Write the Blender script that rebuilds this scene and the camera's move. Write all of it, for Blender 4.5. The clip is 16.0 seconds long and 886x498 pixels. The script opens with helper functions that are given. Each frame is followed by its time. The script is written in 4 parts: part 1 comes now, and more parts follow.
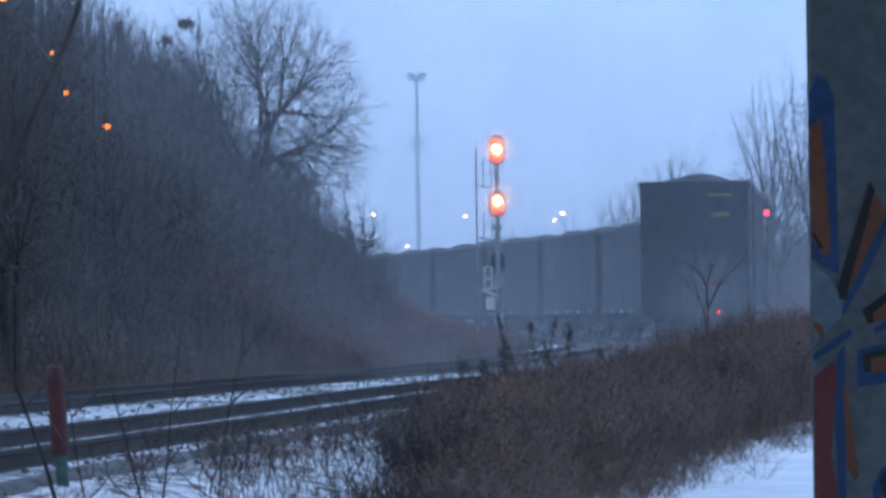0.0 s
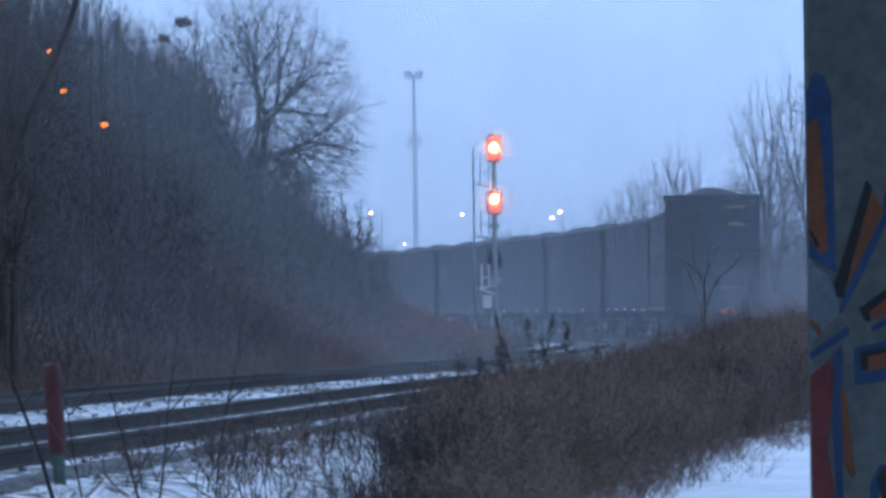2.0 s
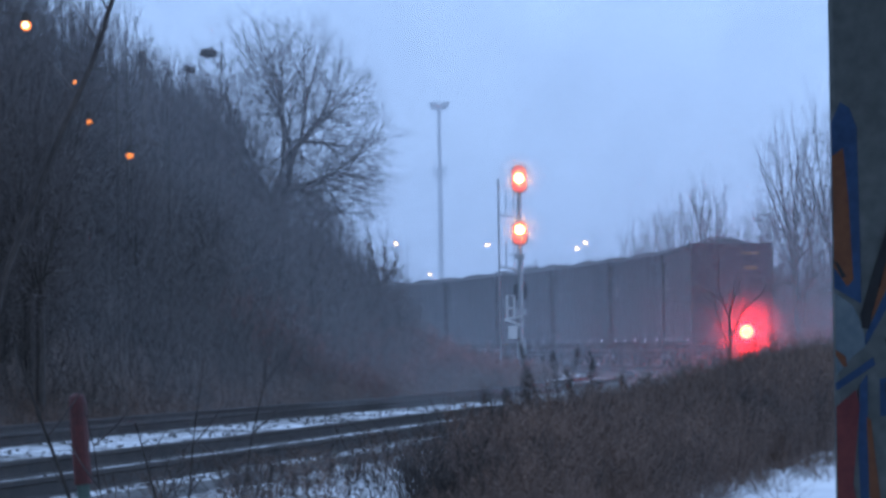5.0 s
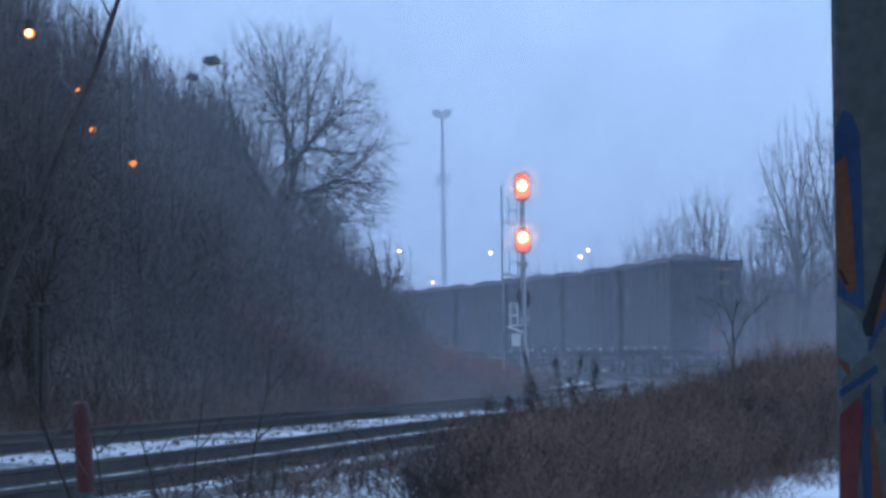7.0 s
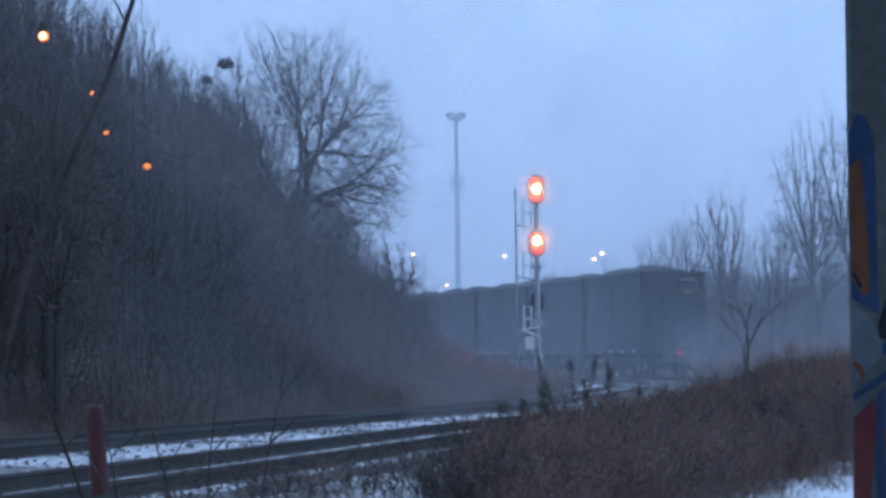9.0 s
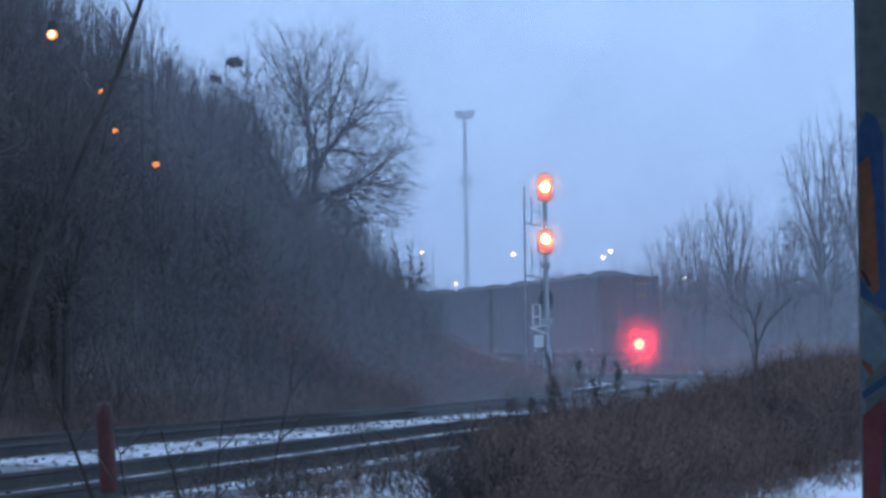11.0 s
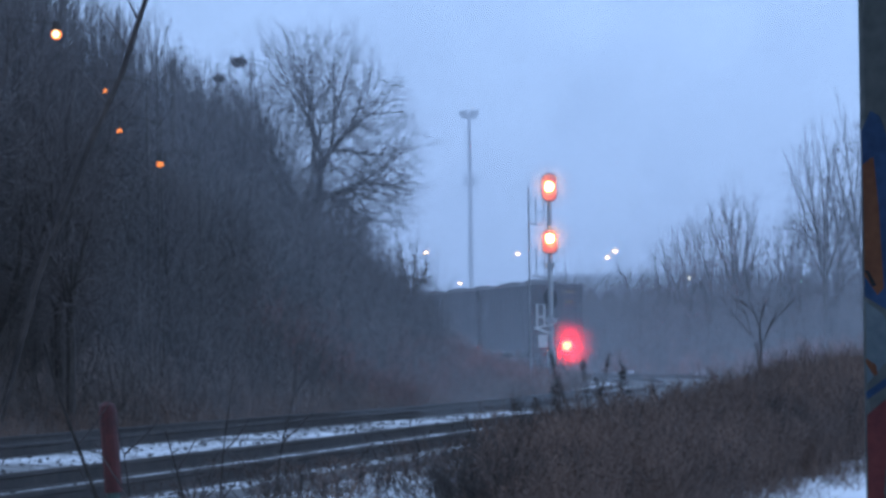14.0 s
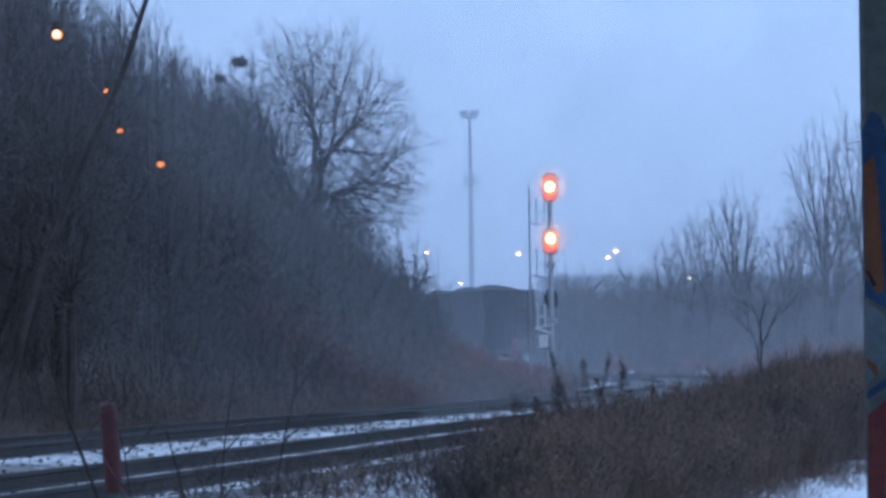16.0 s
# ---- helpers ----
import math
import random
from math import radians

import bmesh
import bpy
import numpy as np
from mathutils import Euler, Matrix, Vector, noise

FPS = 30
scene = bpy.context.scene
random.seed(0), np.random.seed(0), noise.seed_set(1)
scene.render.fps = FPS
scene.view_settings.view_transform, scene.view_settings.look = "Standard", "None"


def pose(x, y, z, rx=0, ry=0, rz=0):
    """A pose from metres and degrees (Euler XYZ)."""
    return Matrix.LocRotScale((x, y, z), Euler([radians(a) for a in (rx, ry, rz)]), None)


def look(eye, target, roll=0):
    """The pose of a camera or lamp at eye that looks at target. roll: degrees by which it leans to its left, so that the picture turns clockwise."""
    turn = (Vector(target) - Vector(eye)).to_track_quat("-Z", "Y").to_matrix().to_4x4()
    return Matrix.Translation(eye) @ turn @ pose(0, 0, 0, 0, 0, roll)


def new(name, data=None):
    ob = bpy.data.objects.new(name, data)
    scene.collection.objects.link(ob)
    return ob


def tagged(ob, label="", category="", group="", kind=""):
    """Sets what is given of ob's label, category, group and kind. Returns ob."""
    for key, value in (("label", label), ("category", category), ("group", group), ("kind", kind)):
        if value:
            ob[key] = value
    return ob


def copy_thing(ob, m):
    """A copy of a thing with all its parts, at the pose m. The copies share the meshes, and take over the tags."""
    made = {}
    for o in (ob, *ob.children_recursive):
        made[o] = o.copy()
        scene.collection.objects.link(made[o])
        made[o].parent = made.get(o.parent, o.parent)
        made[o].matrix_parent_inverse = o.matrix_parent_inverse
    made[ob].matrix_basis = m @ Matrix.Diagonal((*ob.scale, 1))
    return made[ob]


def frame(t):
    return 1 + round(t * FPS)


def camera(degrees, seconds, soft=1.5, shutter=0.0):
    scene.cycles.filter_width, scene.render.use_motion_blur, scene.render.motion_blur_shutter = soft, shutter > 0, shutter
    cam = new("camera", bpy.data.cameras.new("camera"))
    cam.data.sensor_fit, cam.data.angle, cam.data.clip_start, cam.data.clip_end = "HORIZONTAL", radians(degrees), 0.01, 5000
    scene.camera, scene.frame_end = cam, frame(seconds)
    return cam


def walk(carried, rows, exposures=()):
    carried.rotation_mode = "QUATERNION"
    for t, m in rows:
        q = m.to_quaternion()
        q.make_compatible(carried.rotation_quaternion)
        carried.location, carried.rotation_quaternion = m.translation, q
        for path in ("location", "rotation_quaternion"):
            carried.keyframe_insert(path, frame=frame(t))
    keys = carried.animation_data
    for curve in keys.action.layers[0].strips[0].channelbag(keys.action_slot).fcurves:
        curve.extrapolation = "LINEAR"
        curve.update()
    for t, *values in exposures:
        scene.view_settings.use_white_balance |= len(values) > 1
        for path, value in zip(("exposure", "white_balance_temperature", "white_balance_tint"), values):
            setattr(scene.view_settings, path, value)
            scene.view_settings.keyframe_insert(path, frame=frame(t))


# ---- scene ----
EYE = (0.0, 0.0, 1.55)


def aim(yaw, pitch):
    a, b = radians(yaw), radians(pitch)
    way = Vector((math.sin(a) * math.cos(b), math.cos(a) * math.cos(b), math.sin(b)))
    return look(EYE, Vector(EYE) + 100 * way, -0.8)


# a hand-held long lens on one spot: seconds, turn to the right, tilt up (degrees)
cam = camera(13.755, 16.0, soft=3.1)
walk(cam, [(t, aim(a, b)) for t, a, b in (
    (0, 0.820, 1.014), (0.5, 0.837, 1.075), (1, 0.864, 1.084), (1.5, 0.917, 1.058), (2, 0.864, 0.987),
    (2.5, 0.873, 0.934), (3, 0.846, 0.952), (3.1, 0.943, 1.005), (3.2, 1.058, 0.996), (3.3, 1.155, 0.926),
    (3.4, 1.243, 0.643), (3.5, 1.296, 0.450), (3.6, 1.234, 0.397), (3.7, 1.208, 0.353), (3.8, 1.181, 0.344),
    (3.9, 0.890, 0.370), (4, 0.820, 0.652), (4.1, 0.635, 0.802), (4.2, 0.670, 0.890), (4.3, 0.705, 1.084),
    (4.4, 0.661, 1.137), (4.5, 0.617, 1.190), (4.6, 0.617, 1.349), (4.7, 0.591, 1.393), (5, 0.476, 1.472),
    (5.2, 0.458, 1.507), (6.3, 0.441, 1.578), (7.5, 0.414, 1.613), (8, 0.379, 1.640), (8.5, 0.291, 1.631),
    (9, 0.212, 1.640), (10.2, 0.115, 1.622), (11.5, 0.053, 1.613), (12, 0.035, 1.613), (12.5, 0.026, 1.622),
    (13, 0.018, 1.613), (14, 0.009, 1.613), (16, 0.000, 1.613))],
     exposures=((0, 0.19), (3.0, 0.19), (5.0, 0.1), (8.0, 0.05), (16.0, 0.05)))

# ---------------------------------------------------------------- light
world = bpy.data.worlds.new("dusk_sky")
scene.world = world
world.use_nodes = True
wn, wl = world.node_tree.nodes, world.node_tree.links
background = wn["Background"]
background.inputs["Strength"].default_value = 1.0
sky = wn.new("ShaderNodeTexSky")
sky.sky_type, sky.sun_disc = "NISHITA", False
sky.sun_elevation, sky.sun_rotation = radians(4), radians(200)
sky_scale = wn.new("ShaderNodeVectorMath")
sky_scale.operation = "SCALE"
sky_scale.inputs["Scale"].default_value = 0.05
wl.new(sky.outputs["Color"], sky_scale.inputs[0])
# low winter cloud: an even blue dusk over the clear-sky light
coord = wn.new("ShaderNodeTexCoord")
split = wn.new("ShaderNodeSeparateXYZ")
wl.new(coord.outputs["Generated"], split.inputs[0])
ramp = wn.new("ShaderNodeValToRGB")
wl.new(split.outputs["Z"], ramp.inputs["Fac"])
e = ramp.color_ramp.elements
e[0].position, e[0].color = 0.0, (0.335, 0.515, 0.915, 1)
e[1].position, e[1].color = 0.09, (0.575, 0.885, 1.48, 1)
top = ramp.color_ramp.elements.new(0.6)
top.color = (0.45, 0.68, 1.14, 1)
cloud = wn.new("ShaderNodeMix")
cloud.data_type = "RGBA"
cloud.inputs["Factor"].default_value = 0.92
wl.new(sky_scale.outputs[0], cloud.inputs["A"])
wl.new(ramp.outputs["Color"], cloud.inputs["B"])
wl.new(cloud.outputs["Result"], background.inputs["Color"])

sun = new("sun", bpy.data.lights.new("sun", "SUN"))
sun.data.energy, sun.data.angle, sun.data.color = 0.12, radians(50), (0.9, 0.95, 1.0)
sun.matrix_world = look((0, 0, 60), (8, 12, 0))


# ---------------------------------------------------------------- materials
def surface(name, a, b, scale, rough=0.8, metal=0.0, bump=0.3, fine=6.0, stretch=(1, 1, 1), random_tint=0.0):
    """Two-scale noise between the colours a and b, with relief."""
    m = bpy.data.materials.new(name)
    m.use_nodes = True
    n, l = m.node_tree.nodes, m.node_tree.links
    bsdf = n["Principled BSDF"]
    co = n.new("ShaderNodeTexCoord")
    mp = n.new("ShaderNodeMapping")
    mp.inputs["Scale"].default_value = stretch
    l.new(co.outputs["Object"], mp.inputs["Vector"])
    big, small = n.new("ShaderNodeTexNoise"), n.new("ShaderNodeTexNoise")
    for tex, k in ((big, scale), (small, scale * fine)):
        tex.inputs["Scale"].default_value, tex.inputs["Detail"].default_value = k, 4
        l.new(mp.outputs["Vector"], tex.inputs["Vector"])
    mix = n.new("ShaderNodeMath")
    mix.operation = "MULTIPLY_ADD"
    mix.inputs[1].default_value = 0.45
    l.new(small.outputs["Fac"], mix.inputs[0])
    half = n.new("ShaderNodeMath")
    half.operation = "MULTIPLY"
    half.inputs[1].default_value = 0.55
    l.new(big.outputs["Fac"], half.inputs[0])
    l.new(half.outputs[0], mix.inputs[2])
    cr = n.new("ShaderNodeValToRGB")
    cr.color_ramp.elements[0].position, cr.color_ramp.elements[0].color = 0.36, (*a, 1)
    cr.color_ramp.elements[1].position, cr.color_ramp.elements[1].color = 0.64, (*b, 1)
    l.new(mix.outputs[0], cr.inputs["Fac"])
    out = cr.outputs["Color"]
    if random_tint:
        info = n.new("ShaderNodeNewGeometry")
        hsv = n.new("ShaderNodeHueSaturation")
        span = n.new("ShaderNodeMapRange")
        span.inputs["To Min"].default_value, span.inputs["To Max"].default_value = 1 - random_tint, 1 + random_tint
        l.new(info.outputs["Random Per Island"], span.inputs["Value"])
        l.new(span.outputs[0], hsv.inputs["Value"])
        l.new(out, hsv.inputs["Color"])
        out = hsv.outputs["Color"]
    l.new(out, bsdf.inputs["Base Color"])
    bsdf.inputs["Roughness"].default_value, bsdf.inputs["Metallic"].default_value = rough, metal
    if bump:
        bp = n.new("ShaderNodeBump")
        bp.inputs["Strength"].default_value, bp.inputs["Distance"].default_value = bump, 0.02
        l.new(mix.outputs[0], bp.inputs["Height"])
        l.new(bp.outputs["Normal"], bsdf.inputs["Normal"])
    return m


def glow(name, colour, strength):
    m = bpy.data.materials.new(name)
    m.use_nodes = True
    bsdf = m.node_tree.nodes["Principled BSDF"]
    bsdf.inputs["Base Color"].default_value = (*colour, 1)
    bsdf.inputs["Emission Color"].default_value = (*colour, 1)
    bsdf.inputs["Emission Strength"].default_value = strength
    return m


def haze_sheet(name, amount, low):
    """Haze stand-in: a flat veil that lets most light through, scatters the rest, thicker near the ground."""
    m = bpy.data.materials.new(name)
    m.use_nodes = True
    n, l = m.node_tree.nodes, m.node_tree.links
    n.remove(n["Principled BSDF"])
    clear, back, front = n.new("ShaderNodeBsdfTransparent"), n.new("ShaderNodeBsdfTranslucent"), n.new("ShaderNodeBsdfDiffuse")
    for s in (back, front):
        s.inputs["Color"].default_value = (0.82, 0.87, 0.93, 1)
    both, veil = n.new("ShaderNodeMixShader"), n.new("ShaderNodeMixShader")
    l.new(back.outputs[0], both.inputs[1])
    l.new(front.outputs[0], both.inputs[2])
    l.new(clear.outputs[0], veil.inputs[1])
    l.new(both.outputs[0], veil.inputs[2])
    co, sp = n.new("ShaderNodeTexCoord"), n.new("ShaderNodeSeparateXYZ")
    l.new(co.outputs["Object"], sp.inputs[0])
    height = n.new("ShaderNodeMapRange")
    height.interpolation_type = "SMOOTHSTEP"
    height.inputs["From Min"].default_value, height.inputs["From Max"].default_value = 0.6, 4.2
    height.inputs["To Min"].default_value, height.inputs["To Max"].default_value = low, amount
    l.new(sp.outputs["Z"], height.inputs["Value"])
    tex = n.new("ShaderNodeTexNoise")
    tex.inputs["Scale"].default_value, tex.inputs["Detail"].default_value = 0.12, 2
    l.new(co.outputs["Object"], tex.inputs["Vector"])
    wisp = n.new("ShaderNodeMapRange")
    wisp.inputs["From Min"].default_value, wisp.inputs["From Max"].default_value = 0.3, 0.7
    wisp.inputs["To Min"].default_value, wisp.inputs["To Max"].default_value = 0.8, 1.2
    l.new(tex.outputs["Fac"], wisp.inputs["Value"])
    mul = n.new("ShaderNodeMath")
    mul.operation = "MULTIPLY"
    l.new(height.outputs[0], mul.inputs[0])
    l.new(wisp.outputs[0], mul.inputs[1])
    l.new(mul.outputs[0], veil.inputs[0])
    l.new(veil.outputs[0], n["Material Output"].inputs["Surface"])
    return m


SNOW = surface("snow", (0.62, 0.64, 0.68), (0.86, 0.88, 0.9), 0.5, 0.75, bump=0.5, fine=9)


def snow_over_grass(name, low, high, under):
    """Thin snow with dead grass and stones showing through in tufts."""
    m = surface(name, (0.66, 0.68, 0.71), (0.84, 0.86, 0.88), 0.6, 0.8, bump=0.5, fine=9)
    n, l = m.node_tree.nodes, m.node_tree.links
    co = n.new("ShaderNodeTexCoord")
    tuft, patch = n.new("ShaderNodeTexNoise"), n.new("ShaderNodeTexNoise")
    tuft.inputs["Scale"].default_value, tuft.inputs["Detail"].default_value = 5.0, 5
    patch.inputs["Scale"].default_value, patch.inputs["Detail"].default_value = 0.35, 2
    total = n.new("ShaderNodeMath")
    total.operation = "MULTIPLY_ADD"
    total.inputs[1].default_value = 0.55
    l.new(patch.outputs["Fac"], total.inputs[0])
    l.new(tuft.outputs["Fac"], total.inputs[2])
    cut = n.new("ShaderNodeMapRange")
    cut.inputs["From Min"].default_value, cut.inputs["From Max"].default_value = low, high
    l.new(total.outputs[0], cut.inputs["Value"])
    for t in (tuft, patch):
        l.new(co.outputs["Object"], t.inputs["Vector"])
    mix = n.new("ShaderNodeMix")
    mix.data_type = "RGBA"
    old = n["Principled BSDF"].inputs["Base Color"].links[0].from_socket
    l.new(cut.outputs[0], mix.inputs["Factor"])
    l.new(old, mix.inputs["A"])
    mix.inputs["B"].default_value = (*under, 1)
    l.new(mix.outputs["Result"], n["Principled BSDF"].inputs["Base Color"])
    return m


THIN_SNOW = snow_over_grass("thin_snow", 0.81, 0.92, (0.13, 0.1, 0.075))
BED_SNOW = snow_over_grass("bed_snow", 0.66, 0.86, (0.1, 0.098, 0.095))
LITTER = surface("leaf_litter", (0.05, 0.035, 0.03), (0.14, 0.095, 0.075), 0.8, 0.95, fine=12)
BALLAST = surface("bare_ballast", (0.05, 0.05, 0.052), (0.17, 0.165, 0.16), 3.0, 0.95, bump=0.8, fine=8)
RAIL = surface("rusty_rail", (0.028, 0.026, 0.026), (0.065, 0.052, 0.045), 3.0, 0.7, 0.3)
TIE = surface("weathered_tie", (0.05, 0.042, 0.036), (0.14, 0.12, 0.1), 4.0, 0.9, stretch=(1, 6, 6))
BARK = surface("dark_bark", (0.035, 0.03, 0.028), (0.09, 0.075, 0.065), 2.0, 0.95, stretch=(4, 4, 1))
TWIG = surface("bare_twigs", (0.058, 0.052, 0.052), (0.145, 0.122, 0.113), 1.0, 0.95, bump=0, random_tint=0.3)
THICKET = surface("grey_brown_brush", (0.06, 0.055, 0.052), (0.145, 0.122, 0.11), 0.3, 0.95, bump=0, random_tint=0.18)
STALK = surface("dark_stalks", (0.026, 0.023, 0.022), (0.075, 0.06, 0.052), 0.8, 0.95, bump=0, random_tint=0.25)
BRUSH = surface("brown_brush", (0.12, 0.05, 0.043), (0.34, 0.135, 0.11), 0.5, 0.95, bump=0, random_tint=0.35)
WEED = surface("dry_weeds", (0.055, 0.046, 0.043), (0.222, 0.142, 0.108), 0.5, 0.95, bump=0, fine=3, random_tint=0.22)
CONCRETE = surface("pier_concrete", (0.13, 0.145, 0.14), (0.27, 0.28, 0.26), 1.1, 0.9, bump=0.5, fine=14)
GALVANISED = surface("galvanised_steel", (0.3, 0.31, 0.32), (0.46, 0.47, 0.48), 3.0, 0.5, 0.7)
BLACK = surface("black_paint", (0.012, 0.012, 0.014), (0.03, 0.03, 0.032), 3.0, 0.6)
# zero reflectance, so stray light from the turned-away lamp doesn't show
PURE_BLACK = surface("matt_black", (0, 0, 0), (0, 0, 0), 3.0, 1.0, bump=0)
PURE_BLACK.node_tree.nodes["Principled BSDF"].inputs["Specular IOR Level"].default_value = 0.0
HEAD_RED = surface("signal_housing", (0.02, 0.018, 0.018), (0.045, 0.035, 0.03), 3.0, 0.5)
CAR = surface("car_steel", (0.013, 0.017, 0.024), (0.036, 0.04, 0.048), 0.5, 0.75, 0.0, fine=10, stretch=(1, 1, 0.25))
CAR_DARK = surface("car_underframe", (0.018, 0.017, 0.017), (0.05, 0.045, 0.04), 2.0, 0.85)
COAL = surface("coal_load", (0.012, 0.012, 0.013), (0.05, 0.05, 0.055), 2.5, 0.8, bump=1.0)
PALE = surface("pale_stencil", (0.1, 0.105, 0.11), (0.22, 0.22, 0.21), 4.0, 0.8)
YELLOW = surface("faded_yellow", (0.12, 0.085, 0.035), (0.22, 0.155, 0.06), 4.0, 0.8)
WHITE = surface("white_enamel", (0.62, 0.63, 0.62), (0.8, 0.8, 0.78), 4.0, 0.5)
POST_RED = surface("post_red", (0.04, 0.007, 0.007), (0.1, 0.016, 0.013), 6.0, 0.6)
POST_GREY = surface("post_grey", (0.025, 0.05, 0.042), (0.07, 0.11, 0.09), 6.0, 0.7)
POLE = surface("pole_wood", (0.06, 0.05, 0.042), (0.13, 0.105, 0.085), 2.0, 0.9, stretch=(5, 5, 1))
HALL = surface("hall_cladding", (0.14, 0.125, 0.13), (0.24, 0.21, 0.22), 0.15, 0.8, stretch=(3, 3, 0.4))
HALL_ROOF = surface("hall_roof", (0.45, 0.45, 0.48), (0.65, 0.65, 0.68), 0.2, 0.8)
PAINT_ORANGE = surface("spray_orange", (0.22, 0.072, 0.03), (0.34, 0.12, 0.045), 5.0, 0.55)
PAINT_BLUE = surface("spray_blue", (0.016, 0.058, 0.15), (0.04, 0.11, 0.25), 5.0, 0.5)
PAINT_RED = surface("spray_red", (0.2, 0.03, 0.035), (0.33, 0.06, 0.05), 5.0, 0.5)
PAINT_BLACK = surface("spray_black", (0.012, 0.012, 0.014), (0.03, 0.03, 0.032), 5.0, 0.5)
PAINT_GREY = surface("spray_grey_blue", (0.17, 0.23, 0.26), (0.27, 0.33, 0.35), 5.0, 0.6)
DEAD_LEAF = surface("dead_leaves", (0.05, 0.035, 0.025), (0.12, 0.075, 0.05), 2.0, 0.9, bump=0, random_tint=0.3)
LAMP_AMBER = glow("signal_amber", (1.0, 0.36, 0.09), 110.0)
# these two emit to imitate the bloom around the amber lens
BLOOM_RIM = glow("signal_bloom_rim", (1.0, 0.07, 0.02), 0.55)
BLOOM_INNER = glow("signal_bloom_inner", (1.0, 0.16, 0.035), 1.5)
MARKER_HOT = glow("marker_core", (1.0, 0.55, 0.2), 4.0)
MARKER_RED = glow("marker_red", (1.0, 0.00003, 0.00008), 1500.0)
LAMP_SODIUM = glow("sodium_lamp", (1.0, 0.25, 0.035), 2.0)
LAMP_NEAR = glow("bright_sodium_lamp", (1.0, 0.24, 0.05), 1.7)
LAMP_CORE = glow("sodium_lamp_core", (1.0, 0.62, 0.28), 6.0)
LAMP_WARM = glow("warm_yard_lamp", (1.0, 0.66, 0.34), 9.0)
LAMP_RED = glow("small_red_lamp", (1.0, 0.02, 0.06), 8.0)
LAMP_GREEN = glow("green_lamp", (0.3, 1.0, 0.55), 3.0)
LAMP_SMALL = glow("small_far_lamp", (0.9, 0.8, 0.6), 3.0)



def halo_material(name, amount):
    """A disc imitating a lamp's glow: it thins out from its middle; what shines behind it lights it."""
    m = haze_sheet(name, amount, amount)
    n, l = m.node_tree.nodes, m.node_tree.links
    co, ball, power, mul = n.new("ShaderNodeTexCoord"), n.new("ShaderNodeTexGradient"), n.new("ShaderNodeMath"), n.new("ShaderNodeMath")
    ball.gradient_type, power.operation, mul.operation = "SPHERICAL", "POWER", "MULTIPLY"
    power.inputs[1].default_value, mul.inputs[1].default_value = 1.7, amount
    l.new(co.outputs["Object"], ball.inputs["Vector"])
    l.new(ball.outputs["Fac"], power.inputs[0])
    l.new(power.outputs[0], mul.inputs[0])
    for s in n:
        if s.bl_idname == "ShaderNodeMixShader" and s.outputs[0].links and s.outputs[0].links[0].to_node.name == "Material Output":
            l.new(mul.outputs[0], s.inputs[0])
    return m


HALO = halo_material("halo_disc", 0.17)
SIGNAL_HALO = halo_material("signal_halo", 0.3)


# ---------------------------------------------------------------- mesh helpers
class Geo:
    """Collects vertices and faces of one mesh."""

    def __init__(self):
        self.v, self.f = [], []

    def add(self, verts, faces):
        k = len(self.v)
        self.v += [tuple(p) for p in verts]
        self.f += [tuple(i + k for i in q) for q in faces]
        return self

    def box(self, c, s, m=None):
        x, y, z = (k / 2 for k in s)
        p = [Vector((a * x, b * y, d * z)) for a in (-1, 1) for b in (-1, 1) for d in (-1, 1)]
        if m is not None:
            p = [m @ q for q in p]
        p = [q + Vector(c) for q in p]
        return self.add(p, [(0, 1, 3, 2), (4, 6, 7, 5), (0, 4, 5, 1), (2, 3, 7, 6), (0, 2, 6, 4), (1, 5, 7, 3)])

    def tube(self, pts, radii, sides=6, caps=True):
        pts = [Vector(p) for p in pts]
        rings, faces = [], []
        for i, p in enumerate(pts):
            d = (pts[min(i + 1, len(pts) - 1)] - pts[max(i - 1, 0)]).normalized()
            a = d.orthogonal().normalized() if abs(d.z) > 0.9 else d.cross(Vector((0, 0, 1))).normalized()
            b = d.cross(a)
            for k in range(sides):
                t = 2 * math.pi * k / sides
                rings.append(p + radii[i] * (math.cos(t) * a + math.sin(t) * b))
        for i in range(len(pts) - 1):
            for k in range(sides):
                j = (k + 1) % sides
                faces.append((i * sides + k, i * sides + j, (i + 1) * sides + j, (i + 1) * sides + k))
        if caps:
            faces.append(tuple(range(sides))[::-1])
            faces.append(tuple(range((len(pts) - 1) * sides, len(pts) * sides)))
        return self.add(rings, faces)

    def prism(self, outline, depth, m):
        """An outline in x, z with thickness along y, at the pose m."""
        k = len(outline)
        p = [m @ Vector((x, 0, z)) for x, z in outline] + [m @ Vector((x, depth, z)) for x, z in outline]
        return self.add(p, [tuple(range(k)), tuple(range(2 * k - 1, k - 1, -1))]
                        + [(i, i + k, (i + 1) % k + k, (i + 1) % k) for i in range(k)])

    def mesh(self, name, material, smooth=False):
        me = bpy.data.meshes.new(name)
        me.from_pydata(self.v, [], self.f)
        me.materials.append(material)
        if smooth:
            me.polygons.foreach_set("use_smooth", [True] * len(me.polygons))
        me.update()
        return me


def part(name, geo, material, parent=None, label="", smooth=False):
    ob = new(name, geo.mesh(name, material, smooth) if isinstance(geo, Geo) else geo)
    ob.parent = parent
    return tagged(ob, label) if label else ob


def thing(name, m, label, category, group="", kind=""):
    ob = new(name)
    ob.matrix_basis = m
    return tagged(ob, label, category, group, kind)


def rotz(a):
    return Matrix.Rotation(a, 4, "Z")


